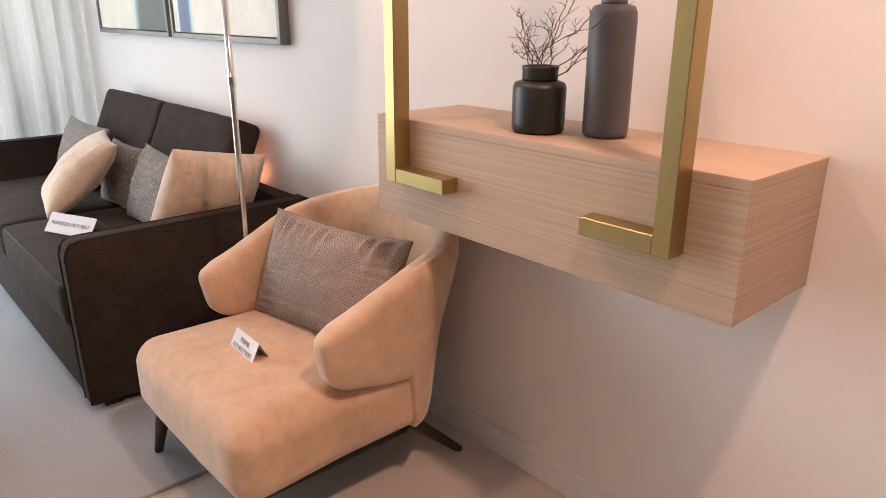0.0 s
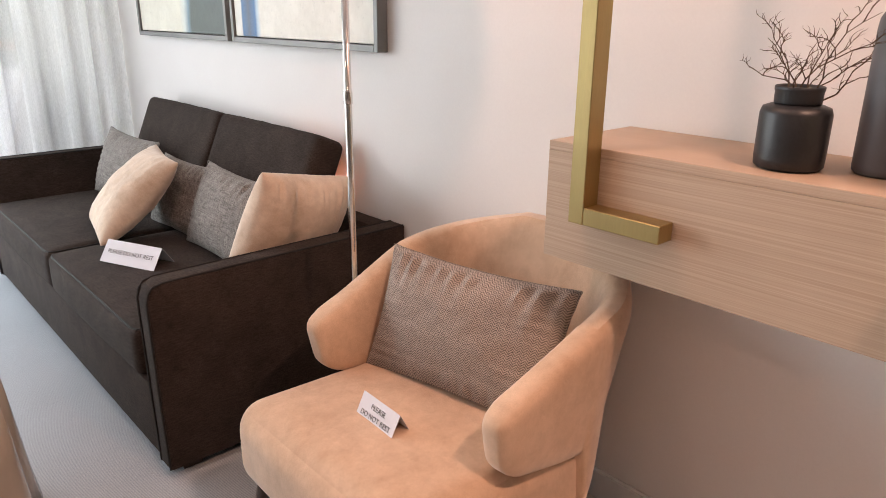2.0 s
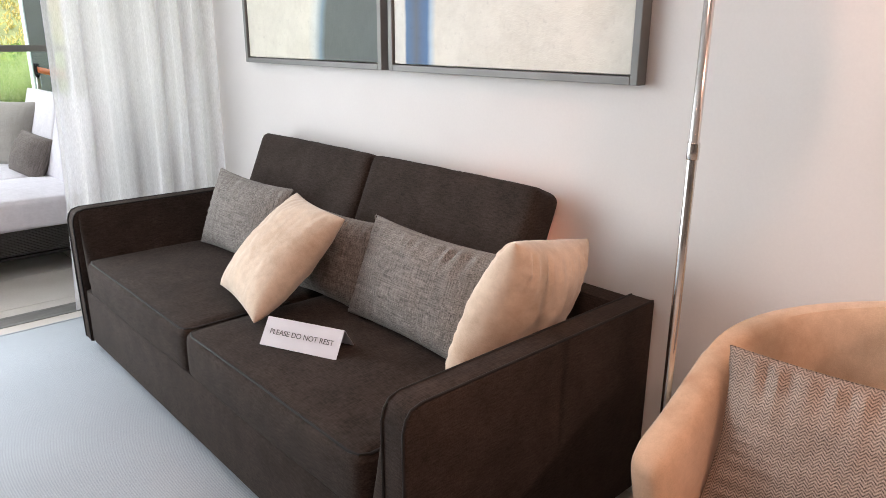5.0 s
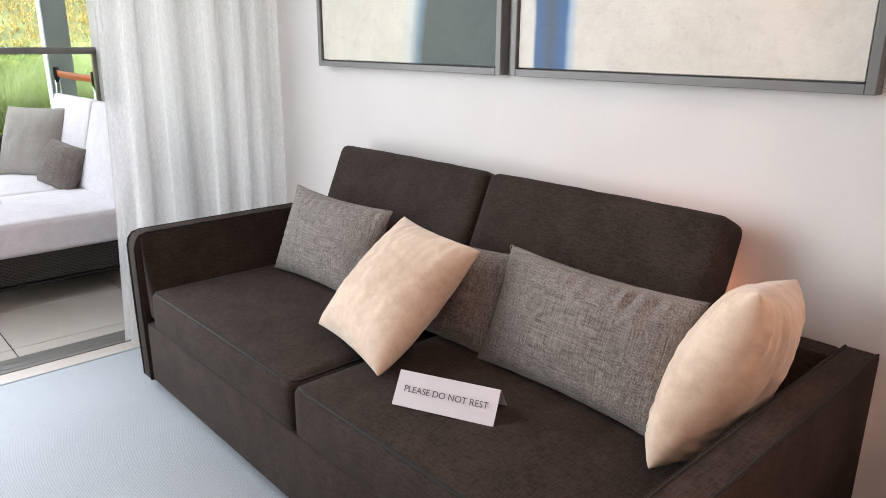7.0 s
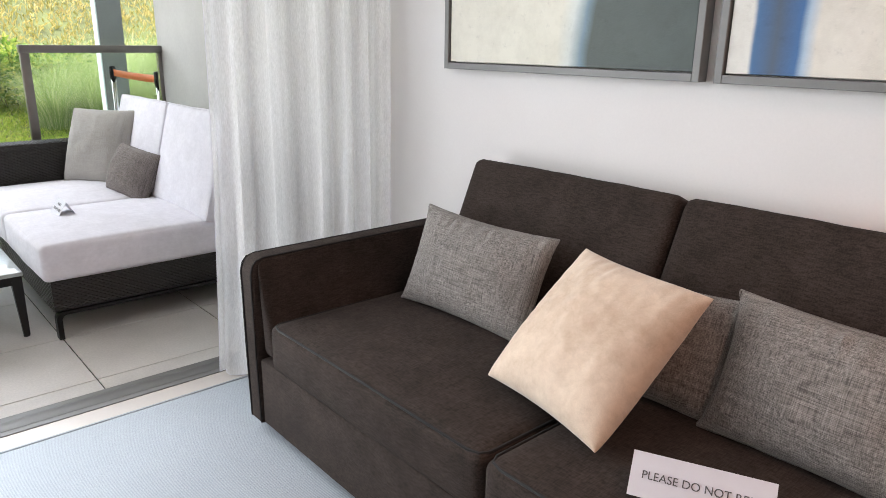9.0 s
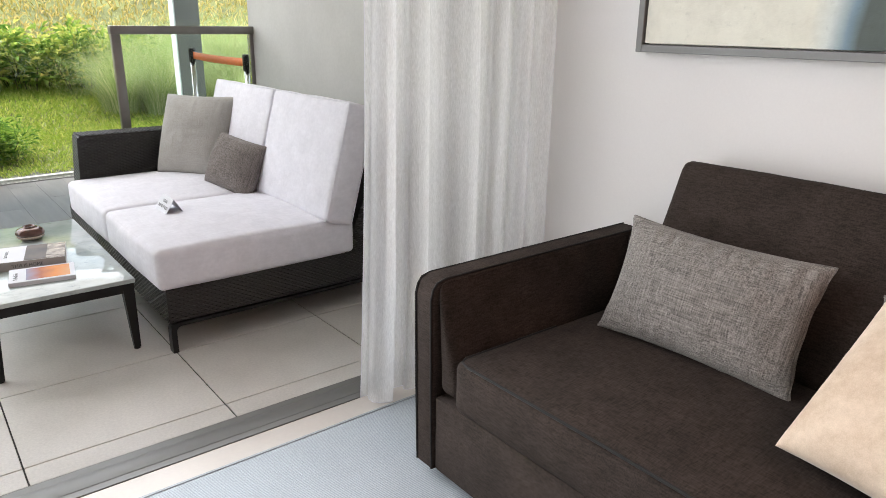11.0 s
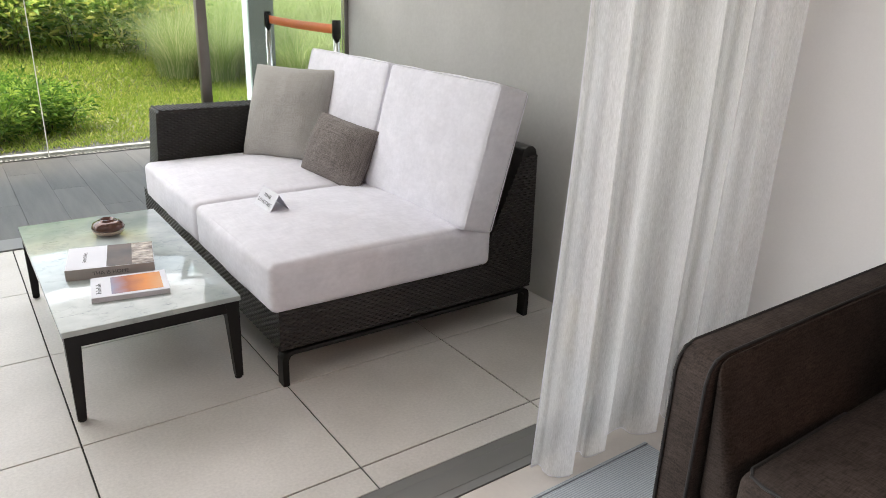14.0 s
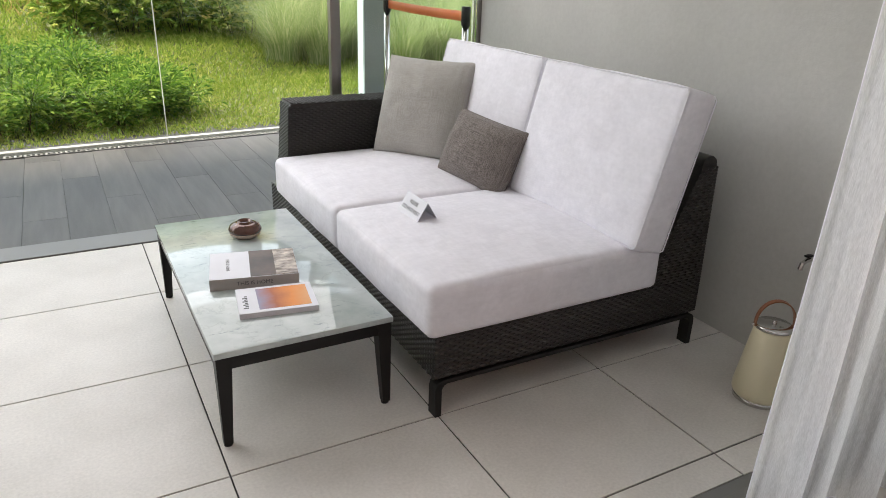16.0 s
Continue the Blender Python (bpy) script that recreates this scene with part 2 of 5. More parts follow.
def painting_mat(name, stops, curve):
    """Scraped oil paint: colour blocks side by side along the canvas, with soft wavering edges."""
    m, n, l, bs = node_mat(name)
    vec = coords(n, l)
    sp = n.new("ShaderNodeSeparateXYZ")
    l.new(vec, sp.inputs[0])
    rough_n = noise_of(n, l, vec, 30, 6, 0.7)
    wob = noise_of(n, l, coords(n, l, (1, 1, 1)), 5, 3)
    zz = math_node(n, l, "MULTIPLY", math_node(n, l, "MULTIPLY", sp.outputs[2], sp.outputs[2]), curve)
    u = math_node(n, l, "ADD", math_node(n, l, "ADD", sp.outputs[1], zz), math_node(n, l, "MULTIPLY", math_node(n, l, "SUBTRACT", wob, 0.5), 0.03))
    col = ramp(n, l, u, stops)
    mott = noise_of(n, l, vec, 7, 6, 0.7)
    col = mix(n, l, "MULTIPLY", 0.5, col, ramp(n, l, mott, [(0.35, (0.8, 0.78, 0.74)), (0.6, (1.06, 1.05, 1.03))]))
    col = mix(n, l, "MULTIPLY", 0.4, col, ramp(n, l, rough_n, [(0.28, (0.6, 0.6, 0.6)), (0.42, (1, 1, 1))]))
    l.new(col, bs.inputs["Base Color"])
    bs.inputs["Roughness"].default_value = 0.55
    bump_to(n, l, bs, math_node(n, l, "ADD", rough_n, mott), 0.5, 0.004)
    return m


WALL = plain("warm white wall paint", (0.74, 0.71, 0.69), (0.80, 0.78, 0.76), 0.75, scale=1.2, fine=160, bump=0.05, fineamt=0.03)
# dark colour for the unseen walls, so they bounce less light
DIMWALL = plain("dim unseen wall", (0.24, 0.215, 0.19), (0.29, 0.26, 0.235), 0.8, scale=1.5, fine=140, bump=0.05, fineamt=0.05)
PLASTER = plain("grey textured render", (0.48, 0.475, 0.45), (0.55, 0.545, 0.52), 0.85, scale=2, fine=55, bump=0.25, dist=0.004, fineamt=0.08)
# greyed below white, so the unseen ceiling bounces less light
CEIL = plain("dimmed ceiling white", (0.62, 0.61, 0.60), (0.67, 0.66, 0.65), 0.8, scale=1, fine=150, bump=0.03, fineamt=0.02)
TRIM = plain("white satin trim paint", (0.74, 0.73, 0.72), (0.79, 0.78, 0.77), 0.45, scale=3, fine=90, bump=0.03, fineamt=0.03)
STONE = plain("pale stone floor", (0.52, 0.48, 0.44), (0.60, 0.56, 0.52), 0.42, scale=2.2, fine=70, bump=0.05, fineamt=0.06)
PORCELAIN = plain("sandy porcelain tile", (0.61, 0.585, 0.55), (0.71, 0.685, 0.65), 0.5, scale=3.5, fine=110, bump=0.35, dist=0.002, vary=0.03, fineamt=0.16)
GROUT = plain("dark joint", (0.035, 0.034, 0.032), (0.05, 0.048, 0.045), 0.9, scale=9, fine=200)
PLANK = plain("grey wood-look plank", (0.048, 0.0455, 0.042), (0.088, 0.083, 0.077), 0.5, scale=3, fine=60, bump=0.12, stretch=(6, 0.6, 1), vary=0.26, fineamt=0.22)
TRACKM = plain("anodised aluminium track", (0.17, 0.17, 0.165), (0.19, 0.19, 0.185), 0.45, 0.1, scale=2, fine=300, bump=0.02, fineamt=0.05)
FRAMEGREY = plain("matt grey painted frame", (0.17, 0.17, 0.165), (0.21, 0.207, 0.20), 0.5, 0.1, scale=5, fine=200, bump=0.03, fineamt=0.08)
PEWTER = plain("pewter grey metal", (0.20, 0.19, 0.18), (0.26, 0.25, 0.24), 0.38, 0.8, scale=5, fine=200, bump=0.03, fineamt=0.1)
RUG = rug_mat()
TAUPE = woven("charcoal brown chenille", (0.0235, 0.0168, 0.0139), (0.054, 0.0398, 0.0332), 0.0016, 0.95, 0.3, 0.12, 0.0, 11, (45, 260, 260), nap=0.5)
TAUPE_PIPE = plain("dark brown piping", (0.006, 0.005, 0.0045), (0.011, 0.009, 0.008), 0.8, scale=20, fine=600, bump=0.1)
PEACH = velvet("sand velvet", (0.49, 0.33, 0.22), (0.66, 0.47, 0.33), 0.5)
CREAM = velvet("cream velvet", (0.50, 0.37, 0.27), (0.70, 0.565, 0.44), 0.45)
GREYC = woven("grey slub linen", (0.11, 0.10, 0.09), (0.34, 0.31, 0.285), 0.003, 0.92, 0.5, 0.5, 0.1, 5, (6, 380, 380))
GREYP = woven("plain stone-grey canvas", (0.37, 0.357, 0.33), (0.44, 0.425, 0.395), 0.0016, 0.92, 0.2, 0.3, 0.1, 4)
BROWNC = woven("grey-brown melange tweed", (0.10, 0.086, 0.078), (0.30, 0.265, 0.245), 0.0026, 0.92, 0.5, 0.5, 0.1, 6, (8, 420, 420))
WHITEC = woven("white outdoor canvas", (0.74, 0.73, 0.785), (0.80, 0.79, 0.845), 0.0015, 0.9, 0.1, 0.06, 0.1, 13, (22, 60, 60), nap=0.1)
WICKER = plain("dark woven resin", (0.007, 0.006, 0.0052), (0.0175, 0.0152, 0.013), 0.33, spec=0.5, scale=40, fine=400, bump=0.1)
BLACKM = plain("black powder-coated metal", (0.006, 0.006, 0.006), (0.011, 0.0105, 0.01), 0.45, 0.0, spec=0.3, scale=9, fine=500, bump=0.05)
DARKWOOD = plain("dark stained wood", (0.022, 0.013, 0.009), (0.05, 0.028, 0.018), 0.35, scale=6, fine=90, bump=0.05, stretch=(4, 4, 0.5))
OAK = oak_mat()
MARBLE = marble_mat()
GOLD = plain("brushed brass", (0.36, 0.27, 0.115), (0.45, 0.345, 0.15), 0.36, 0.9, scale=7, fine=260, bump=0.04, stretch=(1, 1, 0.15), fineamt=0.1)
CHROME = plain("polished chrome", (0.62, 0.60, 0.58), (0.70, 0.68, 0.66), 0.12, 1.0, scale=9, fine=300, bump=0.0, fineamt=0.05)
BLACKC = plain("matt black ceramic", (0.011, 0.012, 0.014), (0.022, 0.023, 0.026), 0.42, scale=14, fine=220, bump=0.1)
SMOKE = plain("frosted smoke-grey glass", (0.085, 0.085, 0.095), (0.125, 0.125, 0.135), 0.45, scale=6, fine=400, bump=0.04, fineamt=0.05)
TWIG = plain("dry brown twig", (0.06, 0.035, 0.02), (0.14, 0.085, 0.05), 0.85, scale=60, fine=400, bump=0.4)
PAPER = plain("white card", (0.66, 0.66, 0.71), (0.71, 0.71, 0.76), 0.55, scale=10, fine=300, bump=0.02, fineamt=0.02)
INK = plain("dark grey print", (0.08, 0.08, 0.09), (0.10, 0.10, 0.11), 0.6, scale=20, fine=300, bump=0)
LACQUER = plain("taupe gloss lacquer", (0.33, 0.28, 0.23), (0.38, 0.33, 0.275), 0.12, scale=3, fine=90, bump=0.0, fineamt=0.03)
BOOKGREY = plain("grey-brown printed cloth spine", (0.36, 0.34, 0.325), (0.42, 0.40, 0.385), 0.6, scale=12, fine=300, fineamt=0.06)
PAGES = plain("paper edges", (0.62, 0.60, 0.57), (0.72, 0.70, 0.67), 0.8, scale=4, fine=60, stretch=(1, 1, 40), bump=0.2)
OPAL = plain("ivory opal glass", (0.66, 0.60, 0.42), (0.72, 0.66, 0.48), 0.35, scale=3, fine=200, bump=0.02, fineamt=0.02)
TAN = plain("tan leather", (0.24, 0.095, 0.045), (0.34, 0.14, 0.07), 0.5, scale=20, fine=300, bump=0.15)
AMBER = plain("smoked amber glass", (0.07, 0.025, 0.018), (0.13, 0.05, 0.035), 0.05, 0.35, scale=9, fine=60, bump=0.0, spec=1.0)
CLAY = plain("pale clay glaze", (0.45, 0.36, 0.29), (0.55, 0.45, 0.37), 0.3, scale=12, fine=200, bump=0.03)
ORANGE = plain("orange nylon belt", (0.88, 0.17, 0.04), (0.93, 0.22, 0.06), 0.6, scale=20, fine=400, bump=0.1)
# one column in two colours: the lit side white, the shaded side grey
COLUMNLIT = plain("column, lit side", (0.56, 0.60, 0.63), (0.62, 0.66, 0.69), 0.6, scale=3, fine=120, bump=0.05, fineamt=0.04)
COLUMNSHADE = plain("column, shaded side", (0.14, 0.14, 0.145), (0.17, 0.17, 0.175), 0.6, scale=3, fine=120, bump=0.05, fineamt=0.04)
CONCRETE = plain("pale kerb concrete", (0.26, 0.25, 0.235), (0.34, 0.33, 0.31), 0.85, scale=4, fine=80, bump=0.25)
SOIL = plain("lawn soil and thatch", (0.07, 0.075, 0.02), (0.13, 0.14, 0.035), 0.95, scale=1.6, fine=45, bump=0.6, dist=0.02)
# emission of an assumed source, for the warm glow on the wall
WALLGLOW = glow_mat("warm glow for the wall", (1.0, 0.36, 0.2), 8.0)
SHEER = sheer_mat()
PANE = pane_mat("clear glass pane", (0.95, 0.985, 0.97), 0.8)
GRASS = leaf_mat("lawn grass", (0.16, 0.24, 0.03), (0.29, 0.37, 0.06), (0.50, 0.48, 0.15))
DRYGRASS = leaf_mat("dry slope grass", (0.24, 0.22, 0.05), (0.46, 0.36, 0.12), (0.58, 0.44, 0.19))
LEAF1 = leaf_mat("lance leaf", (0.045, 0.11, 0.015), (0.14, 0.25, 0.035), (0.33, 0.42, 0.08))
LEAF2 = leaf_mat("broad leaf", (0.05, 0.12, 0.018), (0.22, 0.32, 0.05), (0.52, 0.50, 0.13))
BLADE = leaf_mat("fountain grass blade", (0.15, 0.23, 0.07), (0.30, 0.37, 0.14), (0.58, 0.54, 0.34))
BARK = plain("brown stem", (0.06, 0.045, 0.025), (0.11, 0.08, 0.045), 0.9, scale=30, fine=200, bump=0.3)
PAINT_A = painting_mat("abstract oil, cream and dark green", [(0.0, (0.055, 0.075, 0.07)), (0.375, (0.065, 0.085, 0.075)), (0.405, (0.17, 0.26, 0.32)), (0.45, (0.62, 0.66, 0.62)), (0.5, (0.70, 0.68, 0.58)), (1.0, (0.72, 0.70, 0.61))], 0.45)
PAINT_B = painting_mat("abstract oil, cream and blue", [(0.0, (0.72, 0.69, 0.62)), (0.775, (0.72, 0.69, 0.62)), (0.80, (0.40, 0.52, 0.64)), (0.815, (0.035, 0.13, 0.33)), (0.87, (0.06, 0.095, 0.15)), (0.925, (0.04, 0.13, 0.30)), (0.936, (0.70, 0.69, 0.64))], 0.0)
COVERPIC = plain("dark room photograph print", (0.03, 0.025, 0.025), (0.13, 0.085, 0.07), 0.6, scale=10, fine=60, bump=0)
COVERLIT = plain("bright part of a photograph print", (0.10, 0.06, 0.05), (0.75, 0.66, 0.58), 0.6, scale=22, fine=90, bump=0, stretch=(1.0, 2.2, 1))


def sunset_mat():
    m, n, l, bs = node_mat("sunset photograph print")
    vec = coords(n, l)
    sp = n.new("ShaderNodeSeparateXYZ")
    l.new(vec, sp.inputs[0])
    u = math_node(n, l, "ADD", math_node(n, l, "MULTIPLY", math_node(n, l, "ADD", sp.outputs[0], 0.06), 5.5), math_node(n, l, "MULTIPLY", math_node(n, l, "SUBTRACT", noise_of(n, l, vec, 18, 3), 0.5), 0.3))
    l.new(ramp(n, l, u, [(0.0, (0.30, 0.30, 0.42)), (0.3, (0.42, 0.13, 0.06)), (0.6, (0.75, 0.27, 0.06)), (1.0, (0.72, 0.40, 0.20))]), bs.inputs["Base Color"])
    bs.inputs["Roughness"].default_value = 0.6
    bs.inputs["Specular IOR Level"].default_value = 0.25
    return m


SUNSET = sunset_mat()


# ---- mesh helpers ----
def box(x0, x1, y0, y1, z0, z1, r=0.0, seg=2):
    bm = bmesh.new()
    bmesh.ops.create_cube(bm, size=1, matrix=Matrix.Translation(((x0 + x1) / 2, (y0 + y1) / 2, (z0 + z1) / 2)) @ Matrix.Diagonal((x1 - x0, y1 - y0, z1 - z0, 1)))
    if r:
        bmesh.ops.bevel(bm, geom=list(bm.edges), offset=r, segments=seg, affect="EDGES", profile=0.5)
    return bm


def merge(*bms):
    out = bmesh.new()
    for b in bms:
        me = bpy.data.meshes.new("tmp")
        b.to_mesh(me)
        out.from_mesh(me)
        b.free()
        bpy.data.meshes.remove(me)
    return out


def prism(poly, axis, a, b, r=0.0, seg=3):
    """A flat outline, drawn in the two other axes, pulled from a to b along the axis."""
    bm = bmesh.new()
    at = {"x": lambda p, q: (q, p[0], p[1]), "y": lambda p, q: (p[0], q, p[1]), "z": lambda p, q: (p[0], p[1], q)}[axis]
    lo = [bm.verts.new(at(p, a)) for p in poly]
    hi = [bm.verts.new(at(p, b)) for p in poly]
    bm.faces.new(lo)
    bm.faces.new(hi[::-1])
    for i in range(len(poly)):
        j = (i + 1) % len(poly)
        bm.faces.new((lo[j], lo[i], hi[i], hi[j]))
    bmesh.ops.recalc_face_normals(bm, faces=list(bm.faces))
    if r:
        bmesh.ops.bevel(bm, geom=list(bm.edges), offset=r, segments=seg, affect="EDGES", profile=0.5)
    return bm


def lathe(profile, cx, cy, z, n=40):
    bm = bmesh.new()
    rings = [[bm.verts.new((cx + r * math.cos(2 * math.pi * i / n), cy + r * math.sin(2 * math.pi * i / n), z + h)) for i in range(n)] for r, h in profile]
    for a, b in zip(rings, rings[1:]):
        for i in range(n):
            bm.faces.new((a[i], a[(i + 1) % n], b[(i + 1) % n], b[i]))
    bm.faces.new(rings[0][::-1])
    bm.faces.new(rings[-1])
    return bm


def tube(points, r, n=8, closed=False):
    bm = bmesh.new()
    pts = [Vector(p) for p in points]
    k = len(pts)
    radius = r if isinstance(r, (list, tuple)) else [r] * k
    rings, side = [], Vector((0.31, 0.52, 0.79))
    for i, p in enumerate(pts):
        a = pts[(i - 1) % k] if closed or i else p
        b = pts[(i + 1) % k] if closed or i < k - 1 else p
        d = (b - a).normalized()
        u = (side - d * side.dot(d)).normalized()
        side, v = u, d.cross(u)
        rings.append([bm.verts.new(p + radius[i] * (math.cos(2 * math.pi * j / n) * u + math.sin(2 * math.pi * j / n) * v)) for j in range(n)])
    pairs = list(zip(rings, rings[1:])) + ([(rings[-1], rings[0])] if closed else [])
    for a, b in pairs:
        for j in range(n):
            bm.faces.new((a[j], a[(j + 1) % n], b[(j + 1) % n], b[j]))
    if not closed:
        bm.faces.new(rings[0][::-1])
        bm.faces.new(rings[-1])
    bmesh.ops.recalc_face_normals(bm, faces=list(bm.faces))
    return bm


def cushion(sx, sy, sz, r, crown=0.02, n=18, wrinkle=0.003, seed=0.0, sag=0.0):
    """A stuffed block with soft edges, crowned faces and faint creases, about its centre."""
    bm = bmesh.new()
    half = Vector((sx / 2, sy / 2, sz / 2))
    inner = [max(h - r, 0.0) for h in half]
    steps = [math.sin(math.pi / 2 * (2 * i / n - 1)) for i in range(n + 1)]
    for ax in range(3):
        for sgn in (-1, 1):
            grid = []
            for u in steps:
                row = []
                for v in steps:
                    p = [0, 0, 0]
                    p[ax], p[(ax + 1) % 3], p[(ax + 2) % 3] = sgn, u, v
                    q = Vector([p[i] * half[i] for i in range(3)])
                    c = Vector([max(-inner[i], min(inner[i], q[i])) for i in range(3)])
                    d = q - c
                    w = c + (d.normalized() * r if d.length > 1e-6 else d)
                    bulge = crown * (1 - u * u) * (1 - v * v) * (1 if ax == 2 else 0.4)
                    w[ax] += sgn * bulge
                    w.z += -sag * (1 - (w.x / half.x) ** 2) * (1 - (w.y / half.y) ** 2)
                    k = noise.noise(Vector((w.x * 9 + seed, w.y * 9, w.z * 9))) * wrinkle * (1 - u ** 4) * (1 - v ** 4)
                    w[ax] += sgn * k
                    row.append(bm.verts.new(w))
                grid.append(row)
            for i in range(n):
                for j in range(n):
                    f = (grid[i][j], grid[i + 1][j], grid[i + 1][j + 1], grid[i][j + 1])
                    bm.faces.new(f if sgn > 0 else f[::-1])
    bmesh.ops.remove_doubles(bm, verts=list(bm.verts), dist=0.0008)
    return bm


def pillow_mesh(w, h, t, seed, n=76, pinch=0.07, wrinkle=0.016, blunt=0.46):
    """A stuffed pillow in the xy plane: pointed corners, drawn-in edges, pleats gathered along the seams."""
    bm = bmesh.new()

    def pleat(along, off, edge_id, strength):
        """Short folds that run in from a seam and fade."""
        ripple = math.sin(along * 36 + 4.5 * noise.noise(Vector((along * 2.4 + seed, edge_id, 0.0)))) + 0.8 * noise.noise(Vector((along * 9, edge_id + seed, 3.0)))
        patch = max(0.0, 0.6 + noise.noise(Vector((along * 2.1 + seed * 1.7, edge_id * 3.1, 7.0))) * 0.9)
        return strength * ripple * patch * math.exp(-off / 0.24) * (1 - math.exp(-(off / 0.11) ** 2)) * (1 - along ** 6)

    for sgn in (1, -1):
        grid = []
        for i in range(n + 1):
            row = []
            for j in range(n + 1):
                u, v = math.sin(math.pi / 2 * (2 * i / n - 1)), math.sin(math.pi / 2 * (2 * j / n - 1))
                x = u * w / 2 * (1 - pinch * (1 - v * v))
                y = v * h / 2 * (1 - pinch * 1.2 * (1 - u * u))
                full = max((1 - u * u) * (1 - v * v), 0.0) ** blunt
                folds = pleat(u, 1 - v, 1.0, 1.0) + pleat(u, 1 + v, 2.0, 0.5) + pleat(v, 1 - u, 3.0, 0.3) + pleat(v, 1 + u, 4.0, 0.3)
                crease = noise.noise(Vector((u * 2.2 + seed, v * 2.2 - seed, sgn * 1.0))) + 0.5 * noise.noise(Vector((u * 6 + seed, v * 6, sgn * 2.0)))
                ear = 0.006 * (u * v) ** 6 * math.sin(seed * 3 + 2 * u - v)
                z = sgn * (t / 2 * full + 0.007 * full * crease + wrinkle * folds) + ear
                row.append(bm.verts.new((x, y, z)))
            grid.append(row)
        for i in range(n):
            for j in range(n):
                f = (grid[i][j], grid[i + 1][j], grid[i + 1][j + 1], grid[i][j + 1])
                bm.faces.new(f if sgn > 0 else f[::-1])
    bmesh.ops.remove_doubles(bm, verts=list(bm.verts), dist=0.0006)
    return bm


def mesh_of(bm, material, smooth=True, name="mesh"):
    me = bpy.data.meshes.new(name)
    if smooth:
        for f in bm.faces:
            f.smooth = True
        for e in bm.edges:
            if len(e.link_faces) == 2 and e.calc_face_angle(0) > radians(38):
                e.smooth = False
    bm.to_mesh(me)
    bm.free()
    if material:
        me.materials.append(material)
    return me


ROOT = {}


def thing(name, label, category, x, y, z, group="", kind="", rz=0):
    ob = new(name)
    ob.empty_display_size = 0.1
    ob.matrix_basis = pose(x, y, z, 0, 0, rz)
    ROOT[ob] = ob.matrix_basis.inverted()
    return tagged(ob, label, category, group, kind)


def part(name, bm, material, parent, label="", local=False, smooth=True):
    """One mesh under a thing, or under a part of it. The mesh is given in the world's metres, unless local."""
    if not local:
        bm.transform(ROOT[parent])
    ob = new(name, mesh_of(bm, material, smooth, name))
    ob.parent = parent
    ROOT[ob] = ROOT[parent]
    return tagged(ob, label)


def solid(name, bm, material, label="", category="", group="", kind="", m=None, smooth=True):
    """A thing that is one mesh; m places a mesh made about its own origin."""
    ob = new(name, mesh_of(bm, material, smooth, name))
    if m is not None:
        ob.matrix_basis = m
    ROOT[ob] = Matrix()
    return tagged(ob, label, category, group, kind)


def structure(name, bm, material, label, category="structure"):
    return solid(name, bm, material, label, category, "", "structure", None, False)


def frame_axes(c, u, v):
    """A pose whose x and y axes follow u and v, at c."""
    u = Vector(u).normalized()
    v = Vector(v)
    v = (v - u * v.dot(u)).normalized()
    w = u.cross(v)
    m = Matrix((u, v, w)).transposed().to_4x4()
    m.translation = c
    return m


def lettering(body, size, material, parent, m, name="lettering"):
    cu = bpy.data.curves.new("letters", "FONT")
    cu.body, cu.size, cu.align_x, cu.align_y, cu.extrude = body, size, "CENTER", "CENTER", 0.0002
    tmp = new("letters_tmp", cu)
    me = bpy.data.meshes.new_from_object(tmp.evaluated_get(bpy.context.evaluated_depsgraph_get()))
    bpy.data.objects.remove(tmp)
    me.materials.clear()
    me.materials.append(material)
    me.transform(ROOT[parent] @ m)
    ob = new(name, me)
    ob.parent = parent
    ROOT[ob] = ROOT[parent]
    return ob


# ---- the structure ----
WX = 1.485
structure("wall_east", box(WX, 1.72, -2.2, 5.60, 0, 2.6), WALL, "warm white painted plaster wall of the living room", "wall")
# south and west walls stay out of view, darkened against bounced fill
structure("wall_south", box(-3.7, 1.72, -2.4, -2.2, 0, 2.6), DIMWALL, "unseen closing wall, kept dark to cut bounced light", "wall")
structure("wall_west", box(-3.9, -3.7, -2.4, 5.60, 0, 2.6), DIMWALL, "unseen closing wall, kept dark to cut bounced light", "wall")
structure("wall_balcony", box(1.515, 1.72, 5.602, 8.24, -0.02, 2.6), PLASTER, "grey textured rendered wall of the balcony", "wall")
structure("wall_balcony_west", box(-3.9, -3.7, 5.602, 8.24, -0.02, 2.6), PLASTER, "grey textured rendered wall of the balcony", "wall")
structure("lintel", box(-3.7, 1.485, 5.60, 5.74, 2.4, 2.6), WALL, "white painted beam above the sliding door opening", "wall")
# both ceilings are out of view and wear the dimmed colour
structure("ceiling", box(-3.9, 1.72, -2.4, 5.74, 2.602, 2.8), CEIL, "unseen ceiling, greyed to cut bounced light", "ceiling")
structure("ceiling_balcony", box(-3.9, 2.6, 5.742, 8.5, 2.602, 2.8), CEIL, "unseen soffit above the balcony, in the greyed ceiling colour", "ceiling")
structure("floor", box(-3.7, WX, -2.2, 5.598, -0.12, 0.0), STONE, "pale beige polished stone floor of the living room", "floor")
structure("baseboard", merge(box(1.474, 1.485, -2.2, 5.56, 0.0, 0.084, 0.002), box(1.478, 1.4849, -2.2, 5.56, 0.0842, 0.092, 0.001)), TRIM, "low white skirting board along the wall", "baseboard")
track = thing("door_track", "flat grey aluminium sliding-door track in the floor", "door track", -1.0, 5.66, 0, kind="structure")
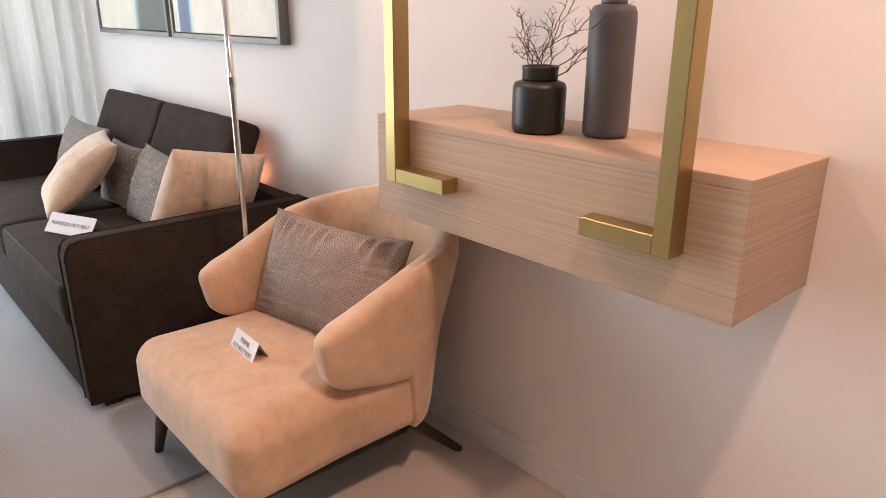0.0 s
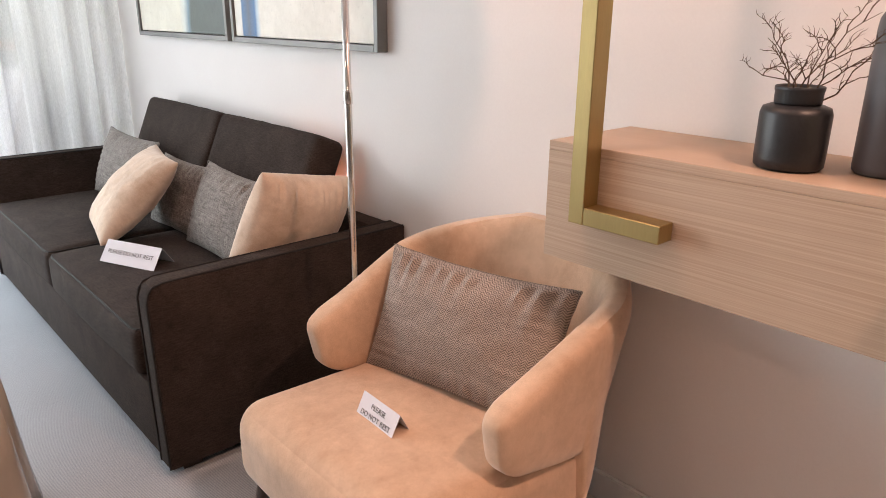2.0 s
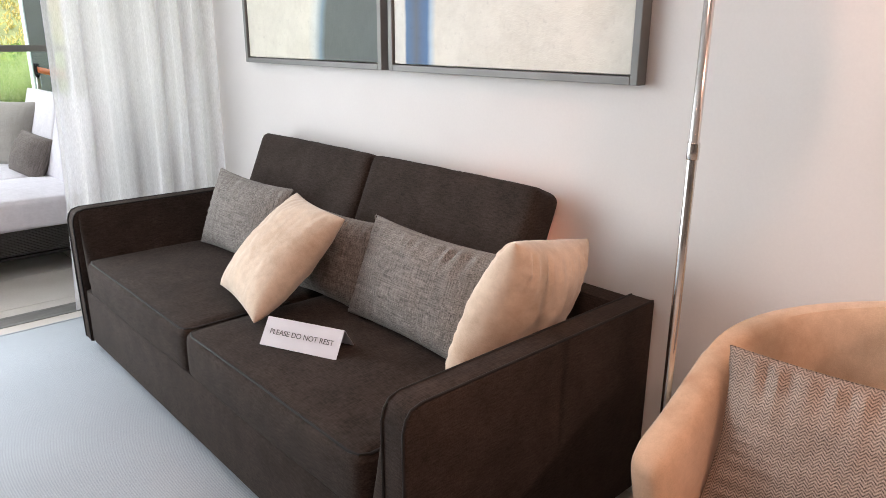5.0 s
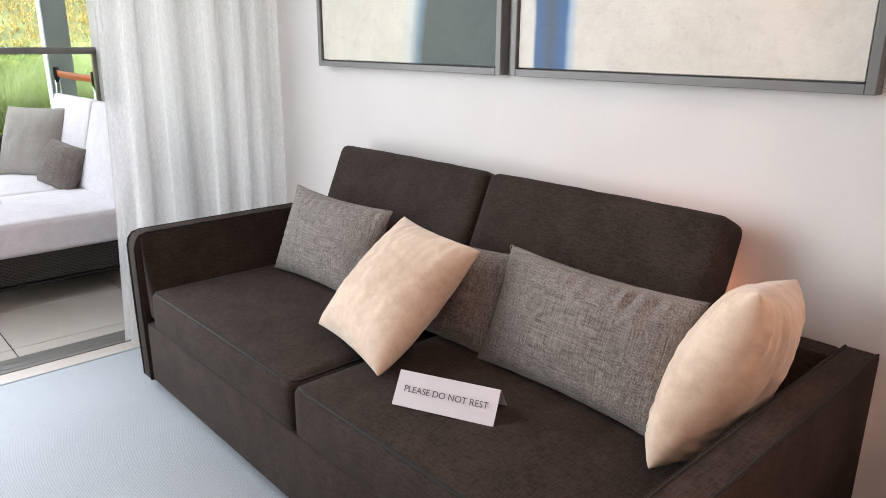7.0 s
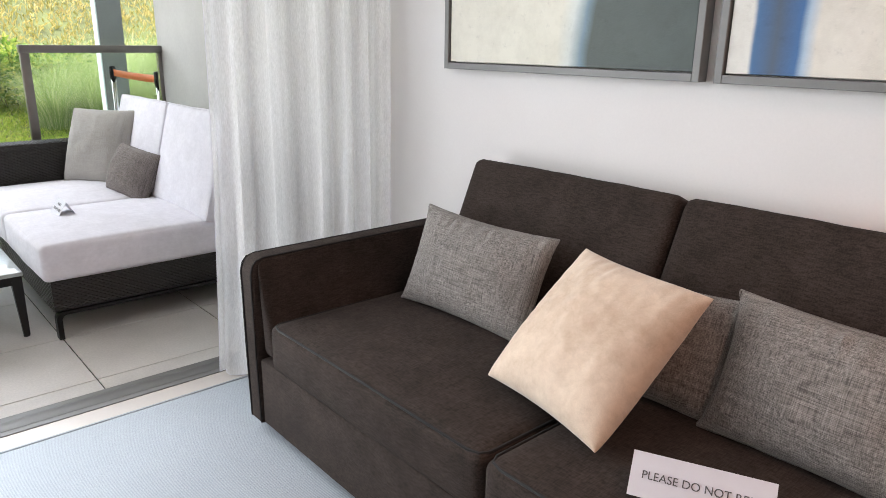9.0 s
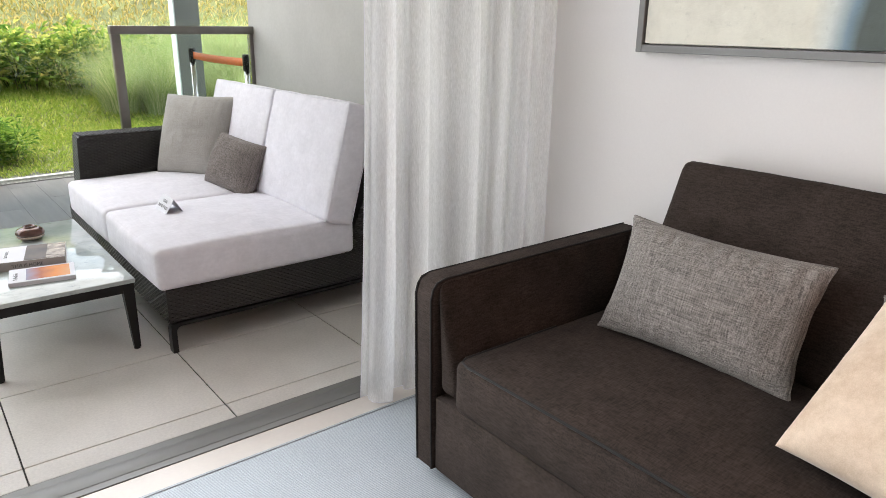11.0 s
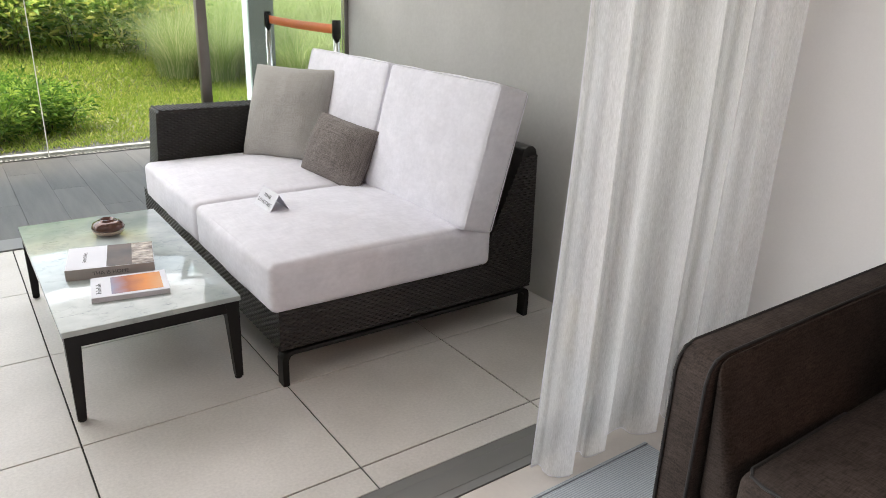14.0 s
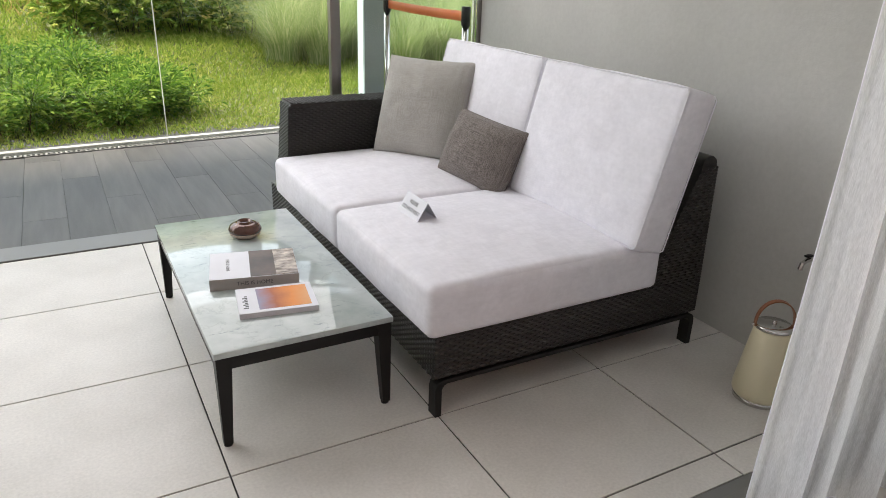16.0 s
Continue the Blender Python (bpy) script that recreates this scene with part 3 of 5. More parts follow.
part("track_bed", box(-3.7, 1.51, 5.602, 5.735, -0.1, 0.002), TRACKM, track)
part("cover_strip", box(-3.7, 1.505, 5.63, 5.70, 0.0022, 0.0035, 0.0006), TRACKM, track)

# trim rings for the assumed lamps, all out of view
for lx, ly in DOWNLIGHTS:
    dl = thing("ceiling_downlight", "unseen recessed ceiling downlight, assumed for the warm room light", "downlight", lx, ly, 2.59, "ceiling downlights")
    ring = [(0.062, 0.0), (0.085, 0.0), (0.085, 0.012), (0.062, 0.012)]
    part("trim_ring", lathe(ring, lx, ly, 2.588, 32), TRIM, dl)

balcony = tagged(structure("floor_balcony", box(-3.7, 1.514, 5.737, 8.13, -0.12, -0.004), GROUT, "balcony floor of large sandy grey porcelain tiles with dark joints", "floor"))
threshold = structure("threshold", box(-3.7, 1.9, 8.133, 8.30, -0.12, 0.006, 0.003), TRACKM, "dull grey metal threshold strip at the balcony edge", "threshold")
deck = structure("floor_deck", box(-4.5, 6.0, 8.302, 10.6, -0.12, -0.006), GROUT, "outer passage floor of dark grey wood-look planks", "floor")

# lawn, rising to a slope
SLOPE = math.atan(0.069)


def front(x):
    return 10.075 + 0.069 * x


def height(x, y):
    d = max(y - 10.7, 0.0)
    rise = 0.03 * d if d < 2.4 else 0.072 + 0.10 * (d - 2.4)
    if d > 5.2:
        rise = 0.352 + 0.30 * (d - 5.2) if d < 40 else 10.79 + 0.05 * (min(d, 200) - 40)
    return -0.01 + rise + 0.03 * noise.noise(Vector((x * 0.5, y * 0.5, 0))) * min(d, 2) + 0.10 * noise.noise(Vector((x * 0.13, y * 0.13, 4))) * min(d / 4, 1)


def ground_bm():
    bm = bmesh.new()
    xs = [-900, -300, -120, -60, -30, -18] + [-12 + 0.5 * i for i in range(57)] + [20, 26, 36, 60, 120, 300, 900]
    ys = [10.25, 10.5] + [10.75 + 0.35 * i for i in range(34)] + [23.5, 26, 30, 35, 42, 50, 70, 100, 200, 400, 1200]
    g = [[bm.verts.new((x, y + (0.069 * x if y < 10.6 and abs(x) < 20 else 0), height(x, y))) for y in ys] for x in xs]
    for i in range(len(xs) - 1):
        for j in range(len(ys) - 1):
            bm.faces.new((g[i][j], g[i + 1][j], g[i + 1][j + 1], g[i][j + 1]))
    return bm


solid("ground", ground_bm(), SOIL, "sunlit green lawn rising to a dry grassy slope", "lawn", "", "structure")
base = solid("ground_far", box(-900, 900, -900, 900, -0.35, -0.32), SOIL, "level ground around the building", "ground", "", "structure", None, False)

rotm = Matrix.Translation((0, 10.075, 0)) @ pose(0, 0, 0, 0, 0, math.degrees(SLOPE)) @ Matrix.Translation((0, -10.075, 0))
kerb = thing("kerb", "pale concrete kerb edging the lawn", "kerb", 0, 10.2, 0, kind="structure")
bm = box(-6, 8, 10.135, 10.19, -0.1, 0.025, 0.005)
bm.transform(rotm)
part("kerb_stone", bm, CONCRETE, kerb)
grate = thing("drain_grate", "narrow slotted metal drain channel along the glass", "drain", 0, 10.1, 0, kind="structure")
bm = merge(box(-6, 8, 10.068, 10.074, -0.05, 0.006), box(-6, 8, 10.122, 10.128, -0.05, 0.006))
bm.transform(rotm)
part("edge_bar", bm, TRACKM, grate)
slots = []
for i in range(180):
    sx = -2.6 + i * 0.03
    slots.append(box(sx, sx + 0.015, 10.074, 10.122, -0.03, 0.003))
bm = merge(*slots)
bm.transform(rotm)
tagged(part("slots", bm, CONCRETE, grate, "pale slotted bars"), kind="stuff")

# frameless glass front
glass = thing("window_1", "frameless full-height clear glass screen facing the lawn", "window", 0, 10.1, 0, kind="structure")
for x0, x1 in ((-5.2, -2.52), (-2.515, 0.10), (0.108, 2.72), (2.725, 5.4)):
    bm = box(x0, x1, 10.09, 10.102, 0.004, 2.9)
    bm.transform(rotm)
    ob = part("pane", bm, PANE, glass, smooth=False)
    ob.visible_shadow = False
for x0 in (-2.5175, 0.104, 2.7225):
    bm = box(x0 - 0.0025, x0 + 0.0025, 10.088, 10.104, 0.004, 2.9)
    bm.transform(rotm)
    part("silicone_joint", bm, TRIM, glass, "pale silicone joint")

# glass balustrade by the wall
bal = thing("balustrade", "short glass balustrade with pewter metal frame", "balustrade", 1.1, 8.15, 0)
for px in (0.645, 1.49):
    part("post", box(px, px + 0.05, 8.13 + 0.05 * (px > 1), 8.17 + 0.05 * (px > 1), 0.006, 1.172, 0.003), PEWTER, bal)
bm = box(0.642, 1.543, 8.128, 8.175, 1.172, 1.22, 0.004)
bm.transform(Matrix.Translation((0.642, 8.128, 0)) @ pose(0, 0, 0, 0, 0, 2.6) @ Matrix.Translation((-0.642, -8.128, 0)))
part("handrail", bm, PEWTER, bal)
bm = box(0.695, 1.49, 8.145, 8.155, 0.08, 1.172)
bm.transform(Matrix.Translation((0.642, 8.128, 0)) @ pose(0, 0, 0, 0, 0, 2.6) @ Matrix.Translation((-0.642, -8.128, 0)))
gp = part("glass_panel", bm, PANE, bal, "clear glass infill")
gp.visible_shadow = False

# light and shade of the column are put into its face colours
col = thing("column", "square outdoor column, its lit and shaded sides coloured apart", "column", 1.84, 10.42, 0, kind="structure")
part("shaft", box(1.765, 1.985, 10.42, 10.54, -0.05, 2.9, 0.004), COLUMNSHADE, col, "mid grey face, coloured for shade")
part("side_face", box(1.752, 1.764, 10.42, 10.54, -0.05, 2.9), COLUMNLIT, col, "white face, coloured as lit")
# added slab out of view, blocks direct sun from the deck
structure("deck_shade_slab", box(-6, 8, 8.502, 10.4, 2.92, 3.1), CEIL, "unseen slab added above the passage to shade the deck", "ceiling")

# queue barrier
qa, qb = Vector((1.608, 9.617, 0)), Vector((1.56, 8.42, 0))
for q in (qa, qb):
    post = thing("barrier_post", "slim brushed steel queue post with dark cassette", "barrier post", q.x, q.y, 0, "queue barrier posts")
    part("base_plate", lathe([(0.15, 0.0), (0.15, 0.012), (0.05, 0.028), (0.022, 0.03)], q.x, q.y, 0.0, 32), CHROME, post)
    part("tube", lathe([(0.02, 0.03), (0.02, 0.93)], q.x, q.y, 0.0, 20), CHROME, post)
    part("cassette", lathe([(0.027, 0.93), (0.027, 1.03), (0.023, 1.036)], q.x, q.y, 0.0, 20), BLACKM, post, "dark belt cassette")
belt = bmesh.new()
rows = []
for i in range(13):
    t = i / 12
    p = qa.lerp(qb, t)
    sag = 0.006 * (1 - (2 * t - 1) ** 2)
    rows.append([belt.verts.new((p.x + dx, p.y + (-0.022 if i == 0 else 0.022 if i == 12 else 0), z - sag)) for dx, z in ((-0.001, 0.955), (-0.001, 1.01), (0.001, 1.01), (0.001, 0.955))])
for a, b in zip(rows, rows[1:]):
    for j in range(4):
        belt.faces.new((a[j], a[(j + 1) % 4], b[(j + 1) % 4], b[j]))
belt.faces.new(rows[0])
belt.faces.new(rows[-1][::-1])
solid("barrier_belt", belt, ORANGE, "bright orange barrier belt between two posts", "belt")

# rug
rb = thing("rug", "large pale blue-grey ribbed flat-woven rug", "rug", -0.3, 4, 0)
part("field", box(-2.0, 1.05, 2.44, 5.475, 0.0005, 0.011, 0.003), RUG, rb)
part("binding", box(-2.0, 1.05, 2.43, 2.4398, 0.0005, 0.0125, 0.003), RUG, rb, "bound rug edge")
part("binding", box(-2.0, 1.05, 5.4752, 5.487, 0.0005, 0.0125, 0.003), RUG, rb, "bound rug edge")


# ---- living room: sofa ----
sofa = thing("sofa", "charcoal-brown fabric two-seat sofa with piped arms", "sofa", 1.04, 4.04, 0.0)
for side, y0, y1 in ((1, 2.955, 3.03), (-1, 5.06, 5.135)):
    arm = part("arm", prism([(0.602, 0.045), (1.472, 0.045), (1.472, 0.617), (0.64, 0.617), (0.612, 0.605), (0.598, 0.57)], "y", y0, y1, 0.008), TAUPE, sofa)
    for yy in (y0 + 0.004, y1 - 0.004):
        pts = [(0.602, yy, 0.05), (0.598, yy, 0.3), (0.597, yy, 0.565), (0.604, yy, 0.592), (0.618, yy, 0.609), (0.645, yy, 0.616), (1.0, yy, 0.6165), (1.466, yy, 0.6165)]
        part("piping", tube(pts, 0.0035, 6), TAUPE_PIPE, arm)
    yi0, yi1 = (y1 + 0.001, y1 + 0.082) if side > 0 else (y0 - 0.082, y0 - 0.001)
    pad = cushion(0.77, abs(yi1 - yi0), 0.322, 0.03, 0.003, 16, 0.001)
    for vt in pad.verts:
        k = 1 - 0.92 * max(0.0, min(1.0, (vt.co.z + 0.12) / 0.275))
        edge = -side * abs(yi1 - yi0) / 2
        vt.co.y = edge + (vt.co.y - edge) * k
    pad.transform(Matrix.Translation((1.003, (yi0 + yi1) / 2, 0.451)))
    part("arm_pad", pad, TAUPE, sofa)
part("base", box(0.606, 1.42, 3.031, 5.059, 0.05, 0.283, 0.012), TAUPE, sofa)
part("back_rail", box(1.395, 1.472, 3.031, 5.059, 0.05, 0.612, 0.015), TAUPE, sofa)
for y0, y1 in ((3.118, 4.03), (4.034, 4.975)):
    b = cushion(0.66, y1 - y0, 0.155, 0.028, 0.028, 20, 0.006, y0)
    b.transform(Matrix.Translation((0.601 + 0.33, (y0 + y1) / 2, 0.352)))
    seat = part("seat_cushion", b, TAUPE, sofa)
    for z in (0.424, 0.288):
        part("piping", tube([(0.98, y0 + 0.008, z), (0.64, y0 + 0.008, z), (0.618, y0 + 0.02, z), (0.6095, y0 + 0.05, z), (0.608, (y0 + y1) / 2, z + (0.004 if z > 0.4 else 0)), (0.6095, y1 - 0.05, z), (0.618, y1 - 0.02, z), (0.64, y1 - 0.008, z), (0.98, y1 - 0.008, z)], 0.004, 6), TAUPE_PIPE, seat)
lean = frame_axes((1.318, 0, 0.640), (0, 1, 0), (0.43, 0, 1))
for y0, y1 in ((3.285, 4.062), (4.068, 4.865)):
    b = cushion(y1 - y0, 0.50, 0.128, 0.03, 0.008, 18, 0.003, y1)
    b.transform(Matrix.Translation((0, (y0 + y1) / 2, 0)) @ lean)
    part("back_cushion", b, TAUPE, sofa)
for fx in (0.68, 1.38):
    for fy in (3.02, 5.07):
        part("foot", box(fx - 0.03, fx + 0.03, fy - 0.03, fy + 0.03, 0.0115, 0.05, 0.004), DARKWOOD, sofa)


# no strip is seen: added to throw warm light on the wall here
led = thing("added_glow_strip", "unseen warm LED strip, added behind the sofa for the wall glow", "LED strip", 1.44, 3.5, 0.612)
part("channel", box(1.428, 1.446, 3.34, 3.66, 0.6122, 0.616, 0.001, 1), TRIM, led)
part("diffuser", box(1.43, 1.444, 3.342, 3.658, 0.6162, 0.619, 0.001, 1), WALLGLOW, led, "glowing warm diffuser")


def pillow(label, material, c, u, v, w, h, t, seed, group="", pinch=0.07, seam=True, cat="cushion", wrinkle=0.016, blunt=0.46):
    ob = solid("cushion", pillow_mesh(w, h, t, seed, pinch=pinch, wrinkle=wrinkle, blunt=blunt), material, label, cat, group, "", frame_axes(c, u, v))
    if seam:
        pts = []
        k = 18
        for s in range(4):
            for i in range(k):
                a = math.sin(math.pi / 2 * (2 * i / k - 1))
                u_, v_ = ((a, -1), (1, a), (-a, 1), (-1, -a))[s]
                pts.append((u_ * w / 2 * (1 - pinch * (1 - v_ * v_)) * 1.002, v_ * h / 2 * (1 - pinch * 1.2 * (1 - u_ * u_)) * 1.002, 0.004 * math.sin(i * 1.7 + seed + s)))
        part("seam", tube(pts, 0.0018, 5, True), material, ob, local=True)
    return ob


G = "sofa cushions"
pillow("grey slub-linen lumbar cushion against the sofa back", GREYC, (1.108, 4.594, 0.597), (0.025, -0.529, -0.01), (0.117, 0.01, 0.297), 0.535, 0.325, 0.14, 1.3, G)
pillow("grey slub-linen lumbar cushion behind a cream cushion", GREYC, (1.125, 3.985, 0.575), (0.05, -1, 0.0), (0.36, 0, 1), 0.46, 0.30, 0.12, 4.1, G)
pillow("grey slub-linen lumbar cushion against the sofa back", GREYC, (1.105, 3.505, 0.594), (-0.007, -0.568, -0.004), (0.117, 0.005, 0.297), 0.575, 0.325, 0.15, 2.6, G)
pillow("cream velvet square cushion tipped onto its corner", CREAM, (0.936, 4.017, 0.6135), (-0.0765, -0.389, -0.001), (0.2975, -0.028, 0.287), 0.40, 0.415, 0.17, 7.7, G, 0.045, False, wrinkle=0.005, blunt=0.43)
pillow("cream velvet square cushion leaning on the sofa arm", CREAM, (1.146, 3.152, 0.62), (0.378, 0.068, -0.079), (0.08, -0.14, 0.40), 0.395, 0.41, 0.20, 9.4, G, 0.045, False, wrinkle=0.016, blunt=0.42)


def tent_sign(label, p0, p1, h, spread, lines, size, group="tent signs"):
    """A folded card; p0 and p1 are the ends of its front foot, as read from the front."""
    p0, p1 = Vector(p0), Vector(p1)
    u = (p1 - p0).normalized()
    back = Vector((0, 0, 1)).cross(u)
    top = back * spread * 0.5 + Vector((0, 0, h))
    c = (p0 + p1) / 2 + back * spread * 0.5
    ob = thing("tent_sign", label, "sign", c.x, c.y, min(p0.z, p1.z), group)
    th = 0.0008
    for name, a, nrm in (("front_flap", 0.0, -1), ("back_flap", spread, 1)):
        foot = back * a
        nv = Vector(u).cross(top - foot).normalized() * th
        bm = bmesh.new()
        vs = [bm.verts.new(q) for q in (p0 + foot, p1 + foot, p1 + top, p0 + top)]
        ws = [bm.verts.new(v.co + nv) for v in vs]
        bm.faces.new(vs)
        bm.faces.new(ws[::-1])
        for i in range(4):
            bm.faces.new((vs[i], ws[i], ws[(i + 1) % 4], vs[(i + 1) % 4]))
        bmesh.ops.recalc_face_normals(bm, faces=list(bm.faces))
        part(name, bm, PAPER, ob, smooth=False)
    v = top.normalized()
    w = u.cross(v)
    m = Matrix((u, v, w)).transposed().to_4x4()
    L = len(lines)
    for i, s in enumerate(lines):
        mid = (p0 + p1) / 2 + top * (0.5 + (0.0 if L == 1 else (0.17 if i == 0 else -0.17))) + w * 0.0016
        mm = m.copy()
        mm.translation = mid
        lettering(s, size, INK, ob, mm)
    return ob


tent_sign("white folded card sign reading PLEASE DO NOT REST on sofa", (0.709, 3.745, 0.452), (0.812, 3.512, 0.452), 0.068, 0.10, ["PLEASE DO NOT REST"], 0.0215)
# ---- armchair ----
chair = thing("armchair", "sand-coloured velvet tub armchair with winged back", "armchair", 1.06, 2.3, 0)
CY = 2.30


def smooth_step(a, b, t):
    t = max(0.0, min(1.0, (t - a) / (b - a)))
    return t * t * (3 - 2 * t)


def shell_bm():
    """The wrapped back: a padded band bent round the seat, high behind, with blunt wing tips that stand clear of the seat."""
    bm = bmesh.new()
    k = 24
    half_s = [i / 34 for i in range(35)] + [0.452, 0.458, 0.463, 0.468, 0.473, 0.479, 0.487, 0.495, 0.925, 0.955, 0.982, 0.99, 0.996]
    ss = sorted([-a for a in half_s if a] + half_s)
    rings = []
    for s in ss:
        a = abs(s)
        sg = 1 if s >= 0 else -1
        if a > 0.42:
            f = (a - 0.42) / 0.58
            x, y = 1.20 - (0.315 if s > 0 else 0.297) * f, 0.325
            nx, ny = 0.0, 1.0
        else:
            th = a / 0.42 * math.pi / 2
            x, y = 1.20 + 0.225 * math.cos(th) ** 0.92, 0.325 * math.sin(th) ** 0.92 if th else 0.0
            nx, ny = math.cos(th), math.sin(th)
        y, ny = y * sg, ny * sg
        top = 0.79 - 0.222 * max(0.0, min(1.0, (a - 0.06) / 0.88)) ** 0.9
        bot = 0.195 + 0.162 * smooth_step(0.455, 0.49, a) + 0.046 * smooth_step(0.47, 1.0, a)
        half = 0.043
        end = min((1 - a) / 0.115, 1.0)
        r = math.sqrt(max(1 - (1 - end) ** 2, 0.0))
        mid = (top + bot) / 2
        top2, bot2 = mid + (top - mid) * (0.46 + 0.54 * r), mid + (bot - mid) * (0.46 + 0.54 * r)
        th2 = half * (0.36 + 0.64 * r)
        ring = []
        for j in range(k):
            q = 2 * math.pi * j / k
            cz, cn = math.sin(q), math.cos(q)
            ez = math.copysign(abs(cz) ** 0.42, cz)
            en = math.copysign(abs(cn) ** 0.55, cn)
            z = (top2 + bot2) / 2 + ez * (top2 - bot2) / 2
            tilt = 0.032 * smooth_step(0.4, 0.8, z) * (1 - 0.55 * smooth_step(0.5, 1, a)) - 0.15 * max(0.0, 0.66 - z) * (1 - smooth_step(0.26, 0.45, a))
            off = en * th2 + tilt - 0.018
            back = 0.018 * smooth_step(0.8, 1.0, a) * (mid - z) / 0.09
            ring.append(bm.verts.new((x + nx * off + back, CY + y + ny * off, z)))
        rings.append(ring)
    for a, b in zip(rings, rings[1:]):
        for j in range(k):
            bm.faces.new((a[j], a[(j + 1) % k], b[(j + 1) % k], b[j]))
    bm.faces.new(rings[0])
    bm.faces.new(rings[-1][::-1])
    bmesh.ops.recalc_face_normals(bm, faces=list(bm.faces))
    return bm


part("back_shell", shell_bm(), PEACH, chair)
b = cushion(0.62, 0.66, 0.225, 0.07, 0.018, 30, 0.004, 3.0)
for v in b.verts:
    f = smooth_step(0.0, 0.35, v.co.x + 0.31)
    v.co.y *= 1.04 - 0.06 * f
b.transform(Matrix.Translation((0.965, CY, 0.289)))
seat = part("seat", b, PEACH, chair)
b = cushion(0.50, 0.54, 0.05, 0.02, 0.0, 8, 0.0)
b.transform(Matrix.Translation((0.97, CY, 0.162)))
part("under_frame", b, BLACKM, chair, "black underside")
for lx, ly, fx, fy in ((0.715, 2.59, 0.69, 2.618), (0.715, 2.01, 0.69, 1.982), (1.22, 2.10, 1.405, 2.025), (1.22, 2.50, 1.405, 2.575)):
    z0 = 0.0115 if (fy > 2.43 and fx < 1.05) else 0.0
    part("leg", tube([(lx, ly, 0.17), (fx, fy, z0)], [0.024, 0.013], 10), DARKWOOD, chair)
pillow("grey-brown herringbone tweed lumbar cushion in the armchair", herringbone_mat(), (1.13, 2.307, 0.556), (0.093, -0.546, 0.005), (0.121, 0.02, 0.306), 0.56, 0.335, 0.165, 5.2, wrinkle=0.024)
tent_sign("small white folded card sign on the armchair seat", (0.842, 2.372, 0.404), (0.836, 2.232, 0.404), 0.058, 0.06, ["PLEASE", "DO NOT REST"], 0.0175)

# ---- floor lamp ----
PX, PY = 1.065, 2.678
lamp = thing("floor_lamp", "tall floor lamp with slim polished chrome pole", "floor lamp", PX, PY, 0)
part("base", lathe([(0.13, 0.0), (0.13, 0.012), (0.122, 0.016), (0.012, 0.018)], PX, PY, 0.0, 40), CHROME, lamp)
part("pole", lathe([(0.0095, 0.018), (0.0095, 1.72)], PX, PY, 0.0, 16), CHROME, lamp)
part("collar", lathe([(0.011, 1.08), (0.0115, 1.082), (0.0115, 1.11), (0.011, 1.112)], PX, PY, 0.0, 16), CHROME, lamp)
part("shade", lathe([(0.17, 1.68), (0.172, 1.68), (0.132, 1.94), (0.13, 1.94)], PX, PY, 0.0, 40), PAPER, lamp, "white fabric drum shade")

# ---- wall shelf with brass frame ----
shelf = thing("wall_shelf", "floating limed-oak wall shelf box", "shelf", 1.33, 1.62, 0.797)
part("top_panel", box(1.187, 1.4845, 1.136, 2.118, 1.031, 1.05, 0.001, 1), OAK, shelf, smooth=False)
part("front_panel", box(1.187, 1.206, 1.136, 2.118, 0.797, 1.0308, 0.001, 1), OAK, shelf, smooth=False)
for ya, yb in ((1.1363, 1.155), (2.099, 2.1177)):
    part("end_panel", box(1.2062, 1.4845, ya, yb, 0.7972, 1.0308, 0.001, 1), OAK, shelf, smooth=False)
part("bottom_panel", box(1.2062, 1.4845, 1.1552, 2.0988, 0.798, 0.816, 0.001, 1), OAK, shelf, smooth=False)
gf = thing("brass_frame", "brushed brass square-tube frame fixed to the shelf front", "frame", 1.16, 1.64, 0.89)
for y0, y1, f0, f1 in ((1.985, 2.021, 1.814, 1.985), (1.238, 1.273, 1.273, 1.43)):
    part("upright", box(1.139, 1.186, y0, y1, 0.901, 1.95, 0.0015, 1), GOLD, gf, smooth=False)
    part("foot", box(1.1395, 1.1855, f0, f1, 0.9015, 0.937, 0.0015, 1), GOLD, gf, smooth=False)
part("top_bar", box(1.139, 1.186, 1.2735, 1.9845, 1.903, 1.95, 0.0015, 1), GOLD, gf, smooth=False)

vx, vy = 1.288, 1.668
vase = thing("vase", "small matt black jar vase with short neck", "vase", vx, vy, 1.05)
part("body", lathe([(0.05, 0.0005), (0.0565, 0.006), (0.0575, 0.02), (0.0575, 0.095), (0.054, 0.105), (0.041, 0.11)], vx, vy, 1.05), BLACKC, vase)
part("neck", lathe([(0.0365, 0.11), (0.038, 0.114), (0.0382, 0.131), (0.0395, 0.134), (0.0395, 0.139), (0.0378, 0.1405), (0.033, 0.138), (0.033, 0.112)], vx, vy, 1.05), BLACKC, vase, "short black neck with rim")
bx, by = 1.352, 1.538
bot = thing("bottle_vase", "tall frosted smoke-grey glass bottle vase", "vase", bx, by, 1.05)
part("body", lathe([(0.041, 0.0005), (0.0465, 0.006), (0.0475, 0.014), (0.0475, 0.235), (0.046, 0.25), (0.041, 0.26), (0.028, 0.264)], bx, by, 1.05), SMOKE, bot)
part("neck", lathe([(0.0265, 0.264), (0.026, 0.268), (0.026, 0.285), (0.032, 0.292), (0.032, 0.31), (0.03, 0.312), (0.024, 0.308), (0.022, 0.28)], bx, by, 1.05), SMOKE, bot, "narrow neck with rolled rim")
random.seed(11)
